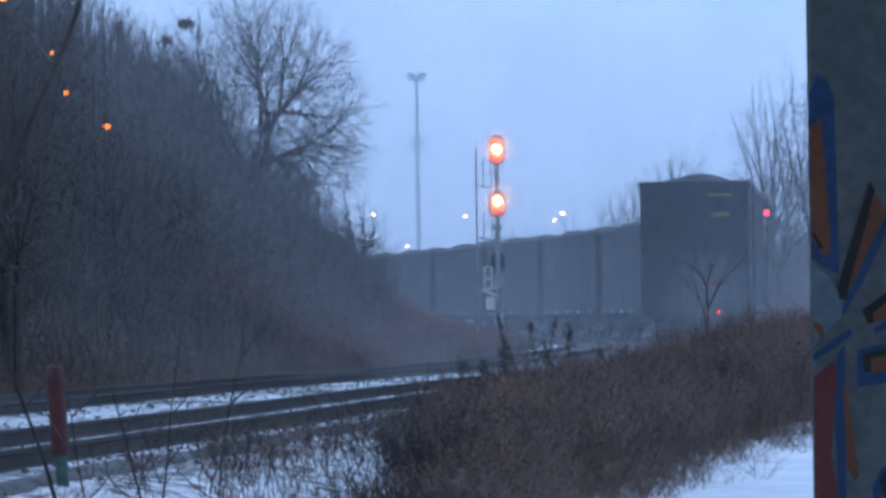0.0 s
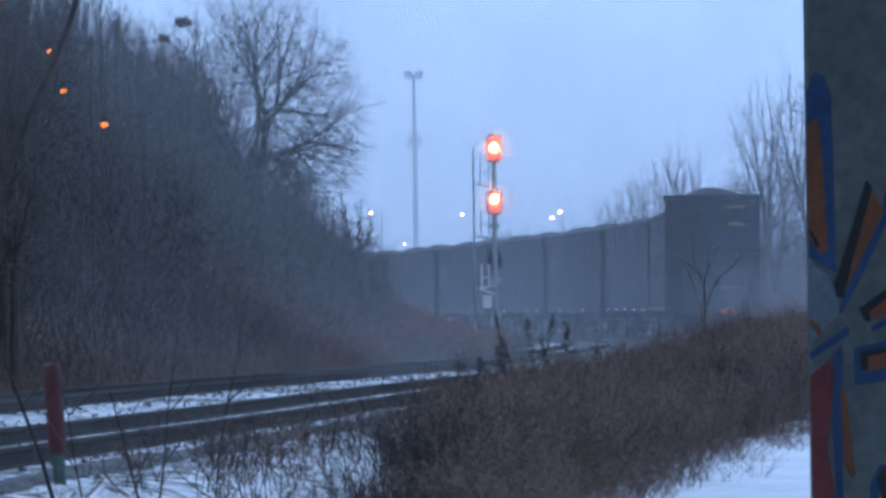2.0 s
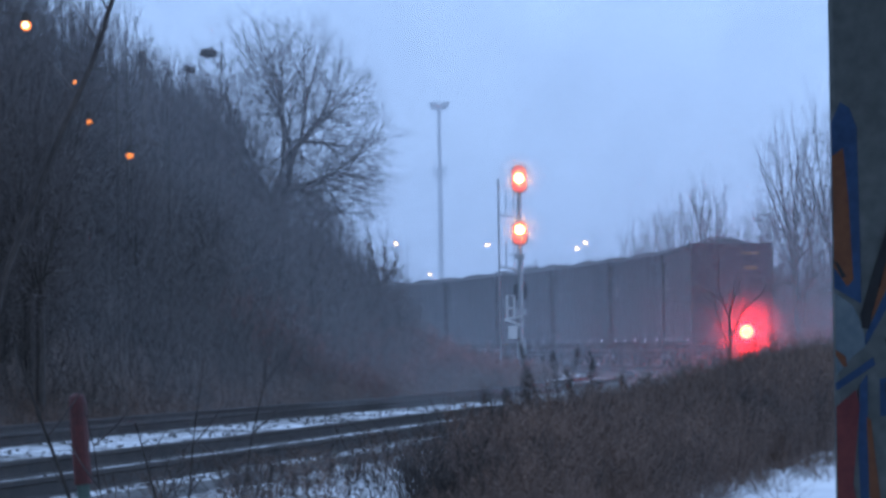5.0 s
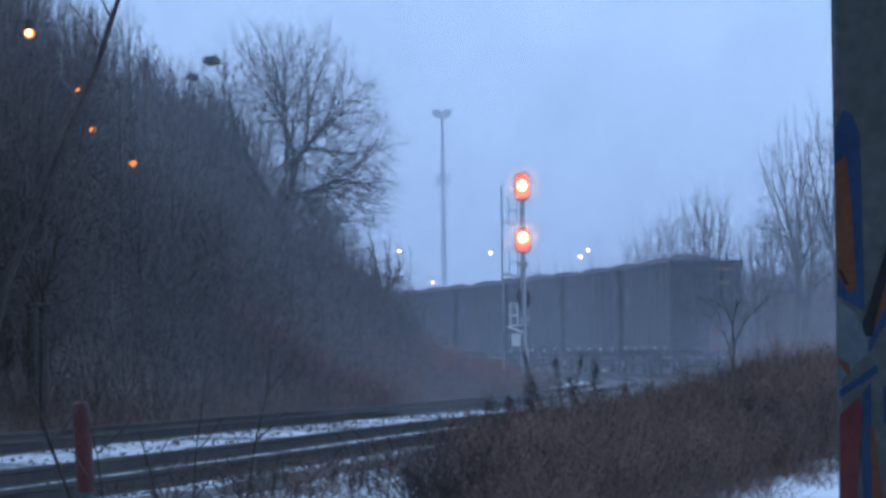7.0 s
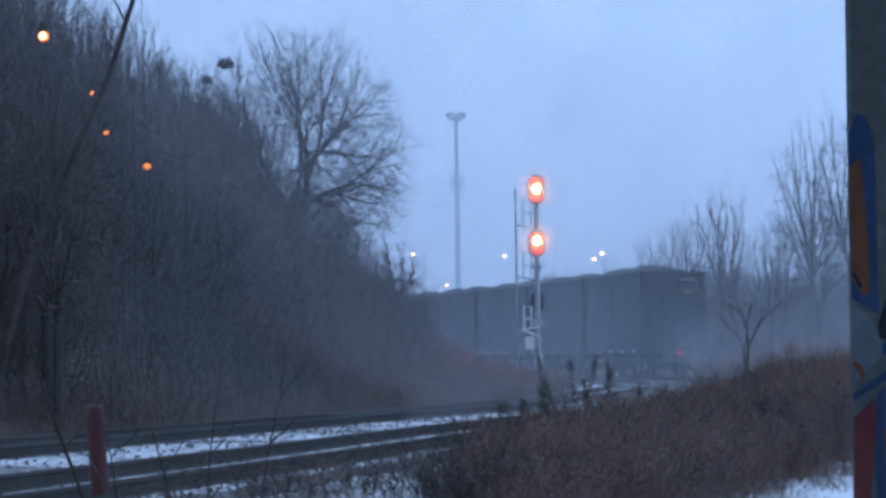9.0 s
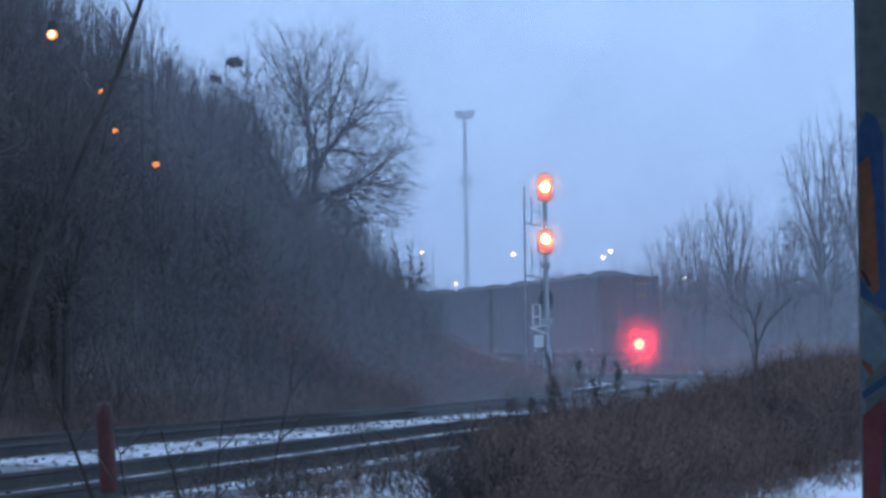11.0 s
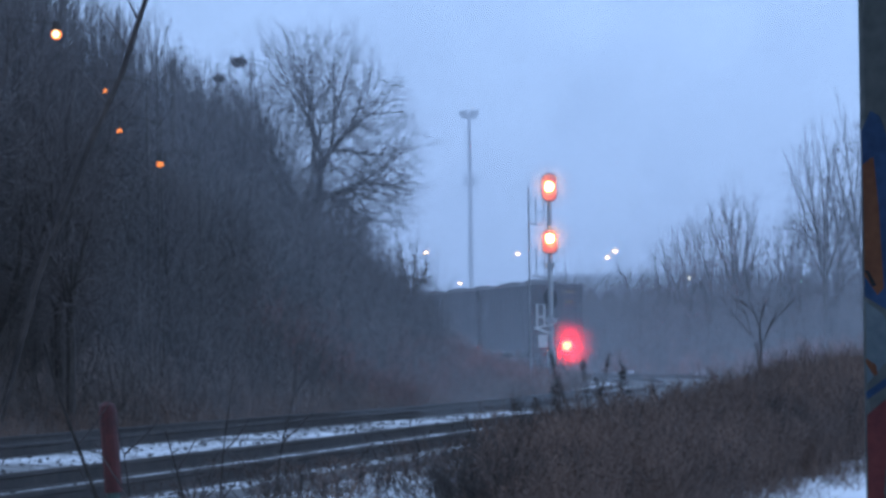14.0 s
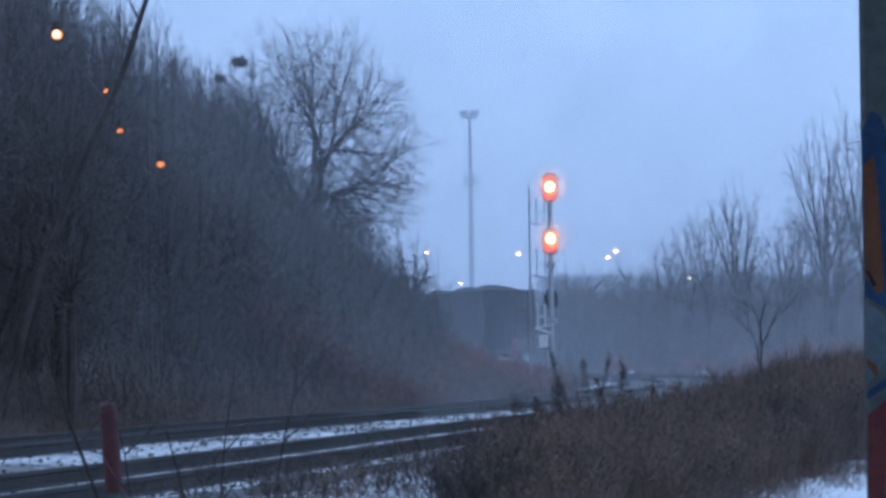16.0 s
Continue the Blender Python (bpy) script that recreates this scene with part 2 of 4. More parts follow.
# ---------------------------------------------------------------- plan of the line
TRACK_Y = np.array((-60, -20, 10, 25, 40, 60, 80, 100, 120, 140, 160, 180, 200, 220, 260, 300, 420), float)
TRACK_X = np.array((-11, -8.9, -6.5, -4.11, -1.8, 1.17, 4.84, 7.9, 10.6, 12.2, 12.2, 10.3, 7.5, 4.3, -3.6, -13.5, -47))
SLOPE = np.gradient(TRACK_X, TRACK_Y)
FAR_TRACK = -4.57
FAR_RISE = 0.023
# the weed belt and the path beside the line
BELT_X = np.array((-11, -8.4, -6.3, -5.0, -2.9, 0.85, 4.6, 7.9, 10.6, 12.2, 12.2, 10.3, 7.5, 4.3, -3.6, -13.5, -47))


def track_x(y):
    i = int(np.clip(np.searchsorted(TRACK_Y, y) - 1, 0, len(TRACK_Y) - 2))
    h = TRACK_Y[i + 1] - TRACK_Y[i]
    u = (y - TRACK_Y[i]) / h
    return float((2 * u**3 - 3 * u * u + 1) * TRACK_X[i] + (u**3 - 2 * u * u + u) * h * SLOPE[i]
                 + (3 * u * u - 2 * u**3) * TRACK_X[i + 1] + (u**3 - u * u) * h * SLOPE[i + 1])


def belt_x(y):
    return float(np.interp(y, TRACK_Y, BELT_X))


LINE_Y = np.arange(-60, 420, 0.5)
LINE_X = np.array([track_x(y) for y in LINE_Y])
LINE_S = np.concatenate(((0,), np.cumsum(np.hypot(np.diff(LINE_X), np.diff(LINE_Y)))))


def on_line(s, offset=0.0):
    """Place and heading at the length s of the near track, offset to the right."""
    x, y = np.interp(s, LINE_S, LINE_X), np.interp(s, LINE_S, LINE_Y)
    x2, y2 = np.interp(s + 0.5, LINE_S, LINE_X), np.interp(s + 0.5, LINE_S, LINE_Y)
    a = math.atan2(x2 - x, y2 - y)
    return x + offset * math.cos(a), y - offset * math.sin(a), a


def length_at(y):
    return float(np.interp(y, LINE_Y, LINE_S))


def smooth(a, b, x):
    t = min(max((x - a) / (b - a), 0), 1)
    return t * t * (3 - 2 * t)


def rail_top(y):
    """The rails fall gently away from the bridge and run level past it."""
    d = max(0.0, 95 - max(y, 15))
    return 0.335 + 0.0027 * d + 0.000012 * d * d


def ground_z(x, y):
    o = x - track_x(min(max(y, -60), 420))
    z = (rail_top(y) - (0.158 if abs(o) < 0.9 or abs(o - FAR_TRACK) < 0.9 else 0.15) + FAR_RISE * smooth(-1.6, -3.0, o)) * smooth(3.6, 1.7, o) * smooth(-8, -6.2, o)
    bank = (smooth(-7.2, -16.5, o) * 3.7 + smooth(-16, -40, o) * 2.0) * (1 - 0.55 * smooth(92, 128, y))
    z += bank * smooth(20, 45, y) * smooth(330, 230, y)
    return z + 0.05 * noise.noise((x * 0.5, y * 0.3, 0)) * smooth(2.5, 4, abs(o + 2.1))


# ---------------------------------------------------------------- ground, bank
def build_ground():
    xs = np.concatenate((-np.geomspace(46, 4200, 16)[::-1], np.arange(-45, 45.1, 0.75), np.geomspace(46, 4200, 16)))
    ys = np.concatenate((-np.geomspace(12, 4200, 14)[::-1], np.arange(-11, 250, 1.0), np.geomspace(251, 4500, 24)))
    v = [(x, y, ground_z(x, y)) for y in ys for x in xs]
    w = len(xs)
    f = [(j * w + i, j * w + i + 1, (j + 1) * w + i + 1, (j + 1) * w + i) for j in range(len(ys) - 1) for i in range(w - 1)]
    me = bpy.data.meshes.new("ground")
    me.from_pydata(v, [], f)
    for m in (THIN_SNOW, LITTER, SNOW, BALLAST, BED_SNOW):
        me.materials.append(m)
    for p in me.polygons:
        x, y, _ = p.center
        o = x - track_x(min(max(y, -60), 420))
        if o < -7.6 + 0.4 * noise.noise((x, y, 3)) and 0 < y < 330:
            p.material_index = 1
        elif y > 80 and -5.3 < o < 3.4:
            p.material_index = 3
        elif -7 < o < 1.9:
            p.material_index = 4
        elif x - belt_x(y) > 5.2 and y < 80:
            p.material_index = 2
        p.use_smooth = True
    tagged(new("ground", me), "snow-dusted ground with dead grass and a litter-covered bank", "ground", kind="structure")


build_ground()


# ---------------------------------------------------------------- railway tracks
RAIL_PROFILE = ((-0.07, 0), (0.07, 0), (0.07, 0.02), (0.012, 0.04), (0.012, 0.125), (0.036, 0.135), (0.036, 0.172),
                (-0.036, 0.172), (-0.036, 0.135), (-0.012, 0.125), (-0.012, 0.04), (-0.07, 0.02))


def build_track(offset, label):
    track = thing("railway_track", Matrix(), label, "railway track", "double track", "structure")
    k = len(RAIL_PROFILE)
    for side in (-0.7525, 0.7525):
        g = Geo()
        ss = np.arange(length_at(-20), length_at(300), 1.5)
        for s in ss:
            x, y, a = on_line(s, offset + side)
            g.v += [(x + px * math.cos(a), y - px * math.sin(a), rail_top(y) + (FAR_RISE if offset < 0 else 0) - 0.172 + pz) for px, pz in RAIL_PROFILE]
        for i in range(len(ss) - 1):
            for j in range(k):
                n = (j + 1) % k
                g.f.append((i * k + j, i * k + n, (i + 1) * k + n, (i + 1) * k + j))
        part("rail", g, RAIL, track)
    tie = Geo().box((0, 0, 0), (2.6, 0.22, 0.16)).mesh("tie", TIE)
    for i in range(190):
        x, y, a = on_line(length_at(28) + i * 0.55, offset)
        ob = part("tie", tie, None, track)
        ob.location, ob.rotation_euler = (x, y, rail_top(y) + (FAR_RISE if offset < 0 else 0) - 0.265 + 0.01 * math.sin(i * 7.3)), (0, 0, -a + 0.02 * math.sin(i * 3.1))
    return track


def build_shoulder():
    """The dark stony foot of the ballast, between the snow on its shoulder and the grass."""
    g = Geo()
    ss = np.arange(length_at(14), length_at(92), 0.3)
    for s in ss:
        x0, y0, a = on_line(s)
        for o in (1.3, 1.42, 1.55, 1.68, 1.8):
            q = o + 0.1 * noise.noise((s * 0.9, o, 7))
            x, y = x0 + q * math.cos(a), y0 - q * math.sin(a)
            lump = 0.035 * noise.noise((x * 6, y * 6, 2)) * (1.3 < o < 1.8)
            g.v.append((x, y, ground_z(x, y) + (0.03 if 1.3 < o < 1.8 else -0.03) + lump))
    g.f = [(i * 5 + j, i * 5 + j + 1, i * 5 + j + 6, i * 5 + j + 5) for i in range(len(ss) - 1) for j in range(4)]
    tagged(part("ballast_shoulder", g, BALLAST, None), "dark bare ballast stones along the near track", "ballast", kind="structure")


build_shoulder()


def build_stones():
    """Ballast stones that stick out of the snow between and beside the rails."""
    rng = random.Random(21)
    g = Geo()
    for _ in range(2300):
        s = length_at(24) + 62 * rng.random() ** 1.2
        o = rng.choice((rng.uniform(-3.7, -0.95), rng.uniform(-3.7, -0.95), rng.uniform(-3.7, -0.95), rng.uniform(-0.55, 0.6), rng.uniform(0.95, 1.9)))
        x, y, a = on_line(s, o)
        if noise.noise((x * 0.8, y * 0.8, 11)) < -0.25:
            continue
        k = rng.uniform(0.012, 0.034)
        z = ground_z(x, y) + rng.uniform(-0.3, 0.35) * k
        t = rng.uniform(0, 1.57)
        ring = [(x + k * rng.uniform(0.7, 1.5) * math.cos(t + q * 1.571), y + k * rng.uniform(0.7, 1.5) * math.sin(t + q * 1.571), z - 0.2 * k) for q in range(4)]
        cap = [(x + (p[0] - x) * 0.55, y + (p[1] - y) * 0.55, z + k * rng.uniform(0.5, 1.0)) for p in ring]
        g.add(ring + cap, [(4, 5, 6, 7)] + [(q, (q + 1) % 4, (q + 1) % 4 + 4, q + 4) for q in range(4)])
    tagged(part("ballast_stones", g, BALLAST), "dark ballast stones showing through the snow", "ballast", kind="stuff")


build_stones()
build_track(0.0, "near railway track with dark rails and snow between them")
build_track(FAR_TRACK, "far railway track with dark rails beside the bank")


# ---------------------------------------------------------------- signal
def build_signal():
    sig = thing("railway_signal", pose(3.92, 134, 0.2), "two-headed railway signal on a grey mast showing amber over amber", "railway signal")
    part("base", Geo().box((0, 0, 0.2), (0.6, 0.6, 0.4)), CONCRETE, sig, "concrete base")
    part("mast", Geo().tube([(0, 0, 0.35), (0, 0, 7.5)], [0.1, 0.085], 10), GALVANISED, sig)
    part("case", Geo().box((0, -0.12, 1.05), (0.34, 0.3, 0.6)), GALVANISED, sig, "small grey equipment case")
    oval = [(0.3 * math.cos(t), 0.27 * math.sin(t) + (0.27 if math.sin(t) > 0 else -0.27)) for t in np.linspace(0, 2 * math.pi, 25)[:-1]]
    circle = [(math.cos(t), math.sin(t)) for t in np.linspace(0, 2 * math.pi, 25)[:-1]]
    for z, lamp in ((7.3, 0.02), (5.32, 0.12)):
        head = part("head", Geo().prism(oval if z > 6 else [(x * 1.02, q * 0.86) for x, q in oval], 0.1, pose(0, -0.28, z)), HEAD_RED, sig, "black oval signal head")
        # emitting plate and disc put the lens's bloom on the dark head
        part("rim", Geo().prism([(x * 0.87, q * (0.87 if z > 6 else 0.75)) for x, q in oval], 0.03, pose(0, -0.31, z)), BLOOM_RIM, head, "emitting orange-red plate imitating bloom over the head")
        part("reflector", Geo().prism([(x * 0.22, q * 0.27) for x, q in circle], 0.02, pose(0, -0.33, z + lamp * 0.6)), BLOOM_INNER, head, "emitting orange disc imitating the lamp's bloom")
        part("lens", Geo().prism([(x * 0.14, q * 0.15) for x, q in circle], 0.03, pose(0, -0.36, z + lamp)), LAMP_AMBER, head, "lit amber lens")
        hood = Geo()
        for i in range(9):
            a = math.pi * i / 8
            hood.box((0.25 * math.cos(a), -0.4, z + lamp + 0.36 * math.sin(a)), (0.12, 0.2, 0.012), Matrix.Rotation(math.pi / 2 - a, 3, "Y"))
        part("hood", hood, BLACK, head)
        # see-through disc, lit by the lens, imitates the glow around it
        part("mist", Geo().prism(circle, 0.002, Matrix()), SIGNAL_HALO, head, "added disc imitating the glow around the lamp").location = (0, -0.95, z + lamp)
        part("bracket", Geo().box((0, -0.12, z), (0.12, 0.26, 0.16)), GALVANISED, head)
    part("junction_box", Geo().box((0, -0.05, 4.48), (0.36, 0.26, 0.16)).box((0, -0.05, 4.36), (0.22, 0.2, 0.12)), GALVANISED, sig)
    rear = [(0.27 * x, 0.4 * q) for x, q in circle]
    part("rear_head", Geo().prism(rear, 0.08, pose(0, 0.2, 3.22)).box((0, 0.12, 3.22), (0.1, 0.2, 0.12)), PURE_BLACK, sig, "black round head facing the other way")
    ladder = part("ladder", Geo().tube([(-0.75, 0.1, 0.3), (-0.75, 0.1, 7.35)], [0.03, 0.03], 6).tube([(-0.75, 0.42, 0.3), (-0.75, 0.42, 7.35)], [0.03, 0.03], 6), GALVANISED, sig, "steel ladder")
    for i in range(22):
        part("rung", Geo().tube([(-0.75, 0.1, 0.5 + 0.31 * i), (-0.75, 0.42, 0.5 + 0.31 * i)], [0.014, 0.014], 5), GALVANISED, ladder)
    for z in (5.95, 4.05):
        part("guard", Geo().tube([(-0.5, 0, z), (-0.5, 0, z + 1.0), (-0.2, 0, z + 1.0), (-0.2, 0, z + 0.1)], [0.022] * 4, 5)
             .tube([(-0.78, 0.1, z + 0.1), (-0.05, 0, z - 0.06)], [0.03, 0.03], 5)
             .tube([(-0.5, 0, z + 0.5), (-0.2, 0, z + 0.5)], [0.018, 0.018], 5), GALVANISED, sig, "steel guard rail at the ladder")
    part("step_frame", Geo().tube([(-0.5, -0.1, 2.25), (-0.5, -0.1, 3.05), (-0.24, -0.1, 3.05), (-0.24, -0.1, 2.25)], [0.035] * 4, 5)
         .tube([(-0.5, -0.1, 2.6), (-0.24, -0.1, 2.6)], [0.03, 0.03], 5).tube([(-0.6, -0.1, 2.2), (-0.02, -0.1, 1.98)], [0.045, 0.045], 5)
         .tube([(-0.6, -0.1, 2.2), (0.05, -0.1, 2.3)], [0.035, 0.035], 5), WHITE, sig, "pale step frame")
    part("plate", Geo().box((-0.3, -0.14, 1.72), (0.34, 0.02, 0.46)), WHITE, sig, "white plate")
    part("clamp", Geo().box((0.02, -0.05, 2.45), (0.36, 0.22, 0.2)), GALVANISED, sig)


build_signal()


# ---------------------------------------------------------------- train
CAR_LENGTH, CAR_STEP, CAR_TOP = 15.6, 16.7, 4.95
REAR_START, SPEED = 106.0, 7.3


def car_meshes():
    w, l, lo, hi = 1.6, CAR_LENGTH / 2, 1.15, CAR_TOP
    body = Geo()
    for s in (-1, 1):
        body.box((s * (w - 0.09), 0, (lo + hi) / 2), (0.06, 2 * l, hi - lo))
        body.box((s * (w - 0.06), 0, hi - 0.08), (0.14, 2 * l, 0.16))
        body.box((s * (w - 0.06), 0, lo + 0.1), (0.14, 2 * l, 0.2))
        for i in range(9):
            y = -l + 0.25 + i * (2 * l - 0.5) / 8
            body.box((s * (w - 0.056), y, (lo + hi) / 2), (0.03, 0.12, hi - lo - 0.1))
        body.box((0, s * (l - 0.05), (lo + hi) / 2 + 0.1), (2 * w - 0.1, 0.07, hi - lo - 0.2))
        body.box((0, s * (l - 0.02), hi - 0.08), (2 * w - 0.02, 0.16, 0.16))
        body.box((0, s * (l - 0.02), lo + 0.1), (2 * w - 0.02, 0.24, 0.3))
        for k in (-1.15, -0.4, 0.4, 1.15):
            body.box((k, s * (l + 0.0), (lo + hi) / 2), (0.1, 0.14, hi - lo - 0.2))
        for z in (2.1, 3.2, 4.2):
            body.box((0, s * (l + 0.0), z), (2 * w - 0.2, 0.12, 0.1))
    body.box((0, 0, lo + 0.05), (2 * w - 0.2, 2 * l - 0.1, 0.08))
    sill = Geo().box((0, 0, 0.98), (0.4, 2 * l + 0.2, 0.32))
    for s in (-1, 1):
        sill.box((0, s * 5.6, 0.95), (2.6, 0.4, 0.2))
    ladder = Geo()
    for z in np.arange(1.3, 4.8, 0.4):
        ladder.tube([(-0.22, 0, z), (0.22, 0, z)], [0.018, 0.018], 5)
    ladder.tube([(-0.24, 0, 1.1), (-0.24, 0, 4.8)], [0.022, 0.022], 5).tube([(0.24, 0, 1.1), (0.24, 0, 4.8)], [0.022, 0.022], 5)
    frame_side = Geo()
    for s in (-1, 1):
        frame_side.box((s * 0.98, 0, 0.5), (0.14, 1.0, 0.36)).box((s * 0.98, 0, 0.62), (0.12, 2.3, 0.14))
        for y in (-0.89, 0.89):
            frame_side.box((s * 0.98, y, 0.46), (0.18, 0.34, 0.3))
    frame_side.box((0, 0, 0.6), (1.9, 0.4, 0.22))
    wheel = Geo().tube([(-0.07, 0, 0), (-0.07 + 0.03, 0, 0), (0.06, 0, 0), (0.1, 0, 0)], [0.42, 0.46, 0.46, 0.5], 20)
    axle = Geo().tube([(-0.72, 0, 0), (0.72, 0, 0)], [0.085, 0.085], 8)
    coupler = Geo().box((0, 0.1, 0.88), (0.16, 0.6, 0.2)).box((0.06, 0.42, 0.88), (0.3, 0.24, 0.3))
    return {"body": body.mesh("body", CAR), "sill": sill.mesh("sill", CAR_DARK), "ladder": ladder.mesh("ladder", CAR_DARK),
            "truck": frame_side.mesh("truck", CAR_DARK), "wheel": wheel.mesh("wheel", CAR_DARK, True), "axle": axle.mesh("axle", CAR_DARK),
            "coupler": coupler.mesh("coupler", CAR_DARK)}


CAR_PARTS = car_meshes()
REFLECTOR = Geo().box((0, 0, 0), (0.012, 0.22, 0.1)).mesh("reflector", WHITE)
BEARING = Geo().tube([(-0.05, 0, 0), (0.04, 0, 0), (0.06, 0, 0)], [0.13, 0.13, 0.08], 12).mesh("bearing_cap", PALE)


def load_mesh(seed):
    """Two rounded heaps along the car, rough on top."""
    g = Geo()
    nx, ny = 14, 66
    for j in range(ny + 1):
        for i in range(nx + 1):
            u, v = 2 * i / nx - 1, 2 * j / ny - 1
            x, y = u * 1.5, v * (CAR_LENGTH / 2 - 0.1)
            across = max(0.0, 1 - u * u)
            hump = 0.5 + 0.5 * math.cos(2 * math.pi * (v * 0.98 - 0.72))
            h = 0.5 * across * (0.55 + 0.45 * hump) * smooth(1.0, 0.86, abs(v)) + 0.1 * noise.noise((x * 1.4, y * 1.1, seed * 9.1)) * across
            g.v.append((x, y, CAR_TOP - 0.22 + 0.12 * across + h))
    w = nx + 1
    g.f = [(j * w + i, j * w + i + 1, (j + 1) * w + i + 1, (j + 1) * w + i) for j in range(ny) for i in range(nx)]
    return g.mesh("load", COAL)


LOADS = [load_mesh(k) for k in range(3)]


def build_car(index):
    last = index == 0
    car = thing("gondola_car", Matrix(), "dark high-sided rail car, last of the train, heaped with coal" if last
                else "dark grey high-sided rail car heaped with coal", "rail car", "cars of the train")
    part("body", CAR_PARTS["body"], None, car)
    part("underframe", CAR_PARTS["sill"], None, car)
    part("load", LOADS[index % 3], None, car, "heaped dark coal")
    for s in (-1, 1):
        truck = part("truck", CAR_PARTS["truck"], None, car)
        truck.location = (0, s * 5.6, 0)
        for y in (-0.89, 0.89):
            part("axle", CAR_PARTS["axle"], None, truck).location = (0, y, 0.46)
            for q in (-1, 1):
                wheel = part("wheel", CAR_PARTS["wheel"], None, truck)
                wheel.location, wheel.rotation_euler = (q * 0.75, y, 0.46), (0, 0, 0 if q < 0 else math.pi)
        coupler = part("coupler", CAR_PARTS["coupler"], None, car)
        coupler.location, coupler.rotation_euler = (0, s * CAR_LENGTH / 2, 0), (0, 0, 0 if s > 0 else math.pi)
        lad = part("ladder", CAR_PARTS["ladder"], None, car)
        lad.location = (s * 1.3, s * (CAR_LENGTH / 2 + 0.12), 0)
        side = part("ladder", CAR_PARTS["ladder"], None, car)
        side.location, side.rotation_euler = (s * 1.66, -s * (CAR_LENGTH / 2 - 0.6), 0), (0, 0, math.pi / 2)
        for k in range(5):
            part("reflector", REFLECTOR, None, car).location = (s * 1.625, -6.4 + k * 3.2, 1.22)
        part("bearing_cap", BEARING, None, car).location = (s * 1.1, -6.49, 0.46)
        part("bearing_cap", BEARING, None, car).location = (s * 1.1, -4.71, 0.46)
        for z, w in ((3.6, 1.2), (3.37, 0.8)):
            part("stencil", Geo().box((s * 1.632, -s * (CAR_LENGTH / 2 - 2.4), z), (0.01, w, 0.09)), PALE, car, "pale stencilled mark")
    if last:
        y = -CAR_LENGTH / 2 - 0.09
        part("side_lamp", Geo().box((1.68, CAR_LENGTH / 2 - 0.5, 4.4), (0.1, 0.16, 0.16)), LAMP_RED, car, "small red side lamp")
        part("stencil", Geo().box((0.75, y, 4.55), (0.7, 0.01, 0.07)), YELLOW, car, "faded yellow end mark")
        part("stencil", Geo().box((0.75, y, 3.98), (0.5, 0.01, 0.13)), YELLOW, car, "faded yellow end mark")
        marker = part("end_marker", Geo().box((0.5, y - 0.4, 0.9), (0.26, 0.22, 0.5)).box((0.5, y - 0.18, 0.9), (0.1, 0.4, 0.1))
                      .tube([(0.5, y - 0.4, 1.15), (0.5, y - 0.4, 1.2)], [0.07, 0.07], 8), BLACK, car, "end-of-train marker box")
        drum = part("beacon", Geo().tube([(0, 0, -0.14), (0, 0, 0.14)], [0.1, 0.1], 12), BLACK, marker, "red flashing lamp on an added turning drum")
        circle = [(math.cos(t), math.sin(t)) for t in np.linspace(0, 2 * math.pi, 21)[:-1]]
        # the lamp's face: dark cup, red ring feeding the glow disc, lens widened to imitate bloom
        cup = Geo().prism([(0.37 * a, 0.37 * b) for a, b in circle], 0.04, pose(0, -0.11, 0))
        cup.v += drum.data and [tuple(v.co) for v in drum.data.vertices]
        cup.f += [tuple(i + len(cup.v) - len(drum.data.vertices) for i in q.vertices) for q in drum.data.polygons]
        face = Geo()
        face.v, face.f = cup.v, cup.f
        n0 = len(face.f)
        face.prism([(0.33 * a, 0.33 * b) for a, b in circle], 0.02, pose(0, -0.132, 0))
        n1 = len(face.f)
        face.prism([(0.26 * a, 0.26 * b) for a, b in circle], 0.02, pose(0, -0.152, 0))
        drum.data = face.mesh("beacon", PURE_BLACK)
        drum.data.materials.append(MARKER_RED)
        drum.data.materials.append(MARKER_HOT)
        for i, q in enumerate(drum.data.polygons):
            q.material_index = 0 if i < n0 else 1 if i < n1 else 2
        # dark shell added to block the lamp while it faces away
        cowl = Geo()
        for i in range(13):
            a = math.pi * i / 12
            cowl.box((0.5 + 0.45 * math.cos(a), y - 0.4 + 0.45 * math.sin(a), 1.5), (0.02, 0.13, 0.84), Matrix.Rotation(a, 3, "Z"))
        half = [(0.46 * math.cos(math.pi * i / 12), 0.46 * math.sin(math.pi * i / 12)) for i in range(13)]
        for z in (1.07, 1.91):
            k = len(half)
            cowl.add([(0.5 + a, y - 0.4 + b, z + d) for d in (0, 0.02) for a, b in half],
                     [tuple(range(k))[::-1], tuple(range(k, 2 * k))] + [(i, (i + 1) % k, (i + 1) % k + k, i + k) for i in range(k)])
        part("cowl", cowl, PURE_BLACK, marker)
        # disc added behind the marker to imitate its red bloom
        part("mist", Geo().prism([(a, b) for a, b in circle], 0.002, Matrix()), HALO, marker, "added disc imitating the red glow behind the train")
        glow_disc = marker.children[-1]
        glow_disc.location, glow_disc.scale = (0.5, y - 1.3, 1.5), (1.9, 1, 1.9)
        return car, drum, (0.5, y - 0.4, 1.5)
    return car, None, None


CARS = [build_car(i) for i in range(10)]


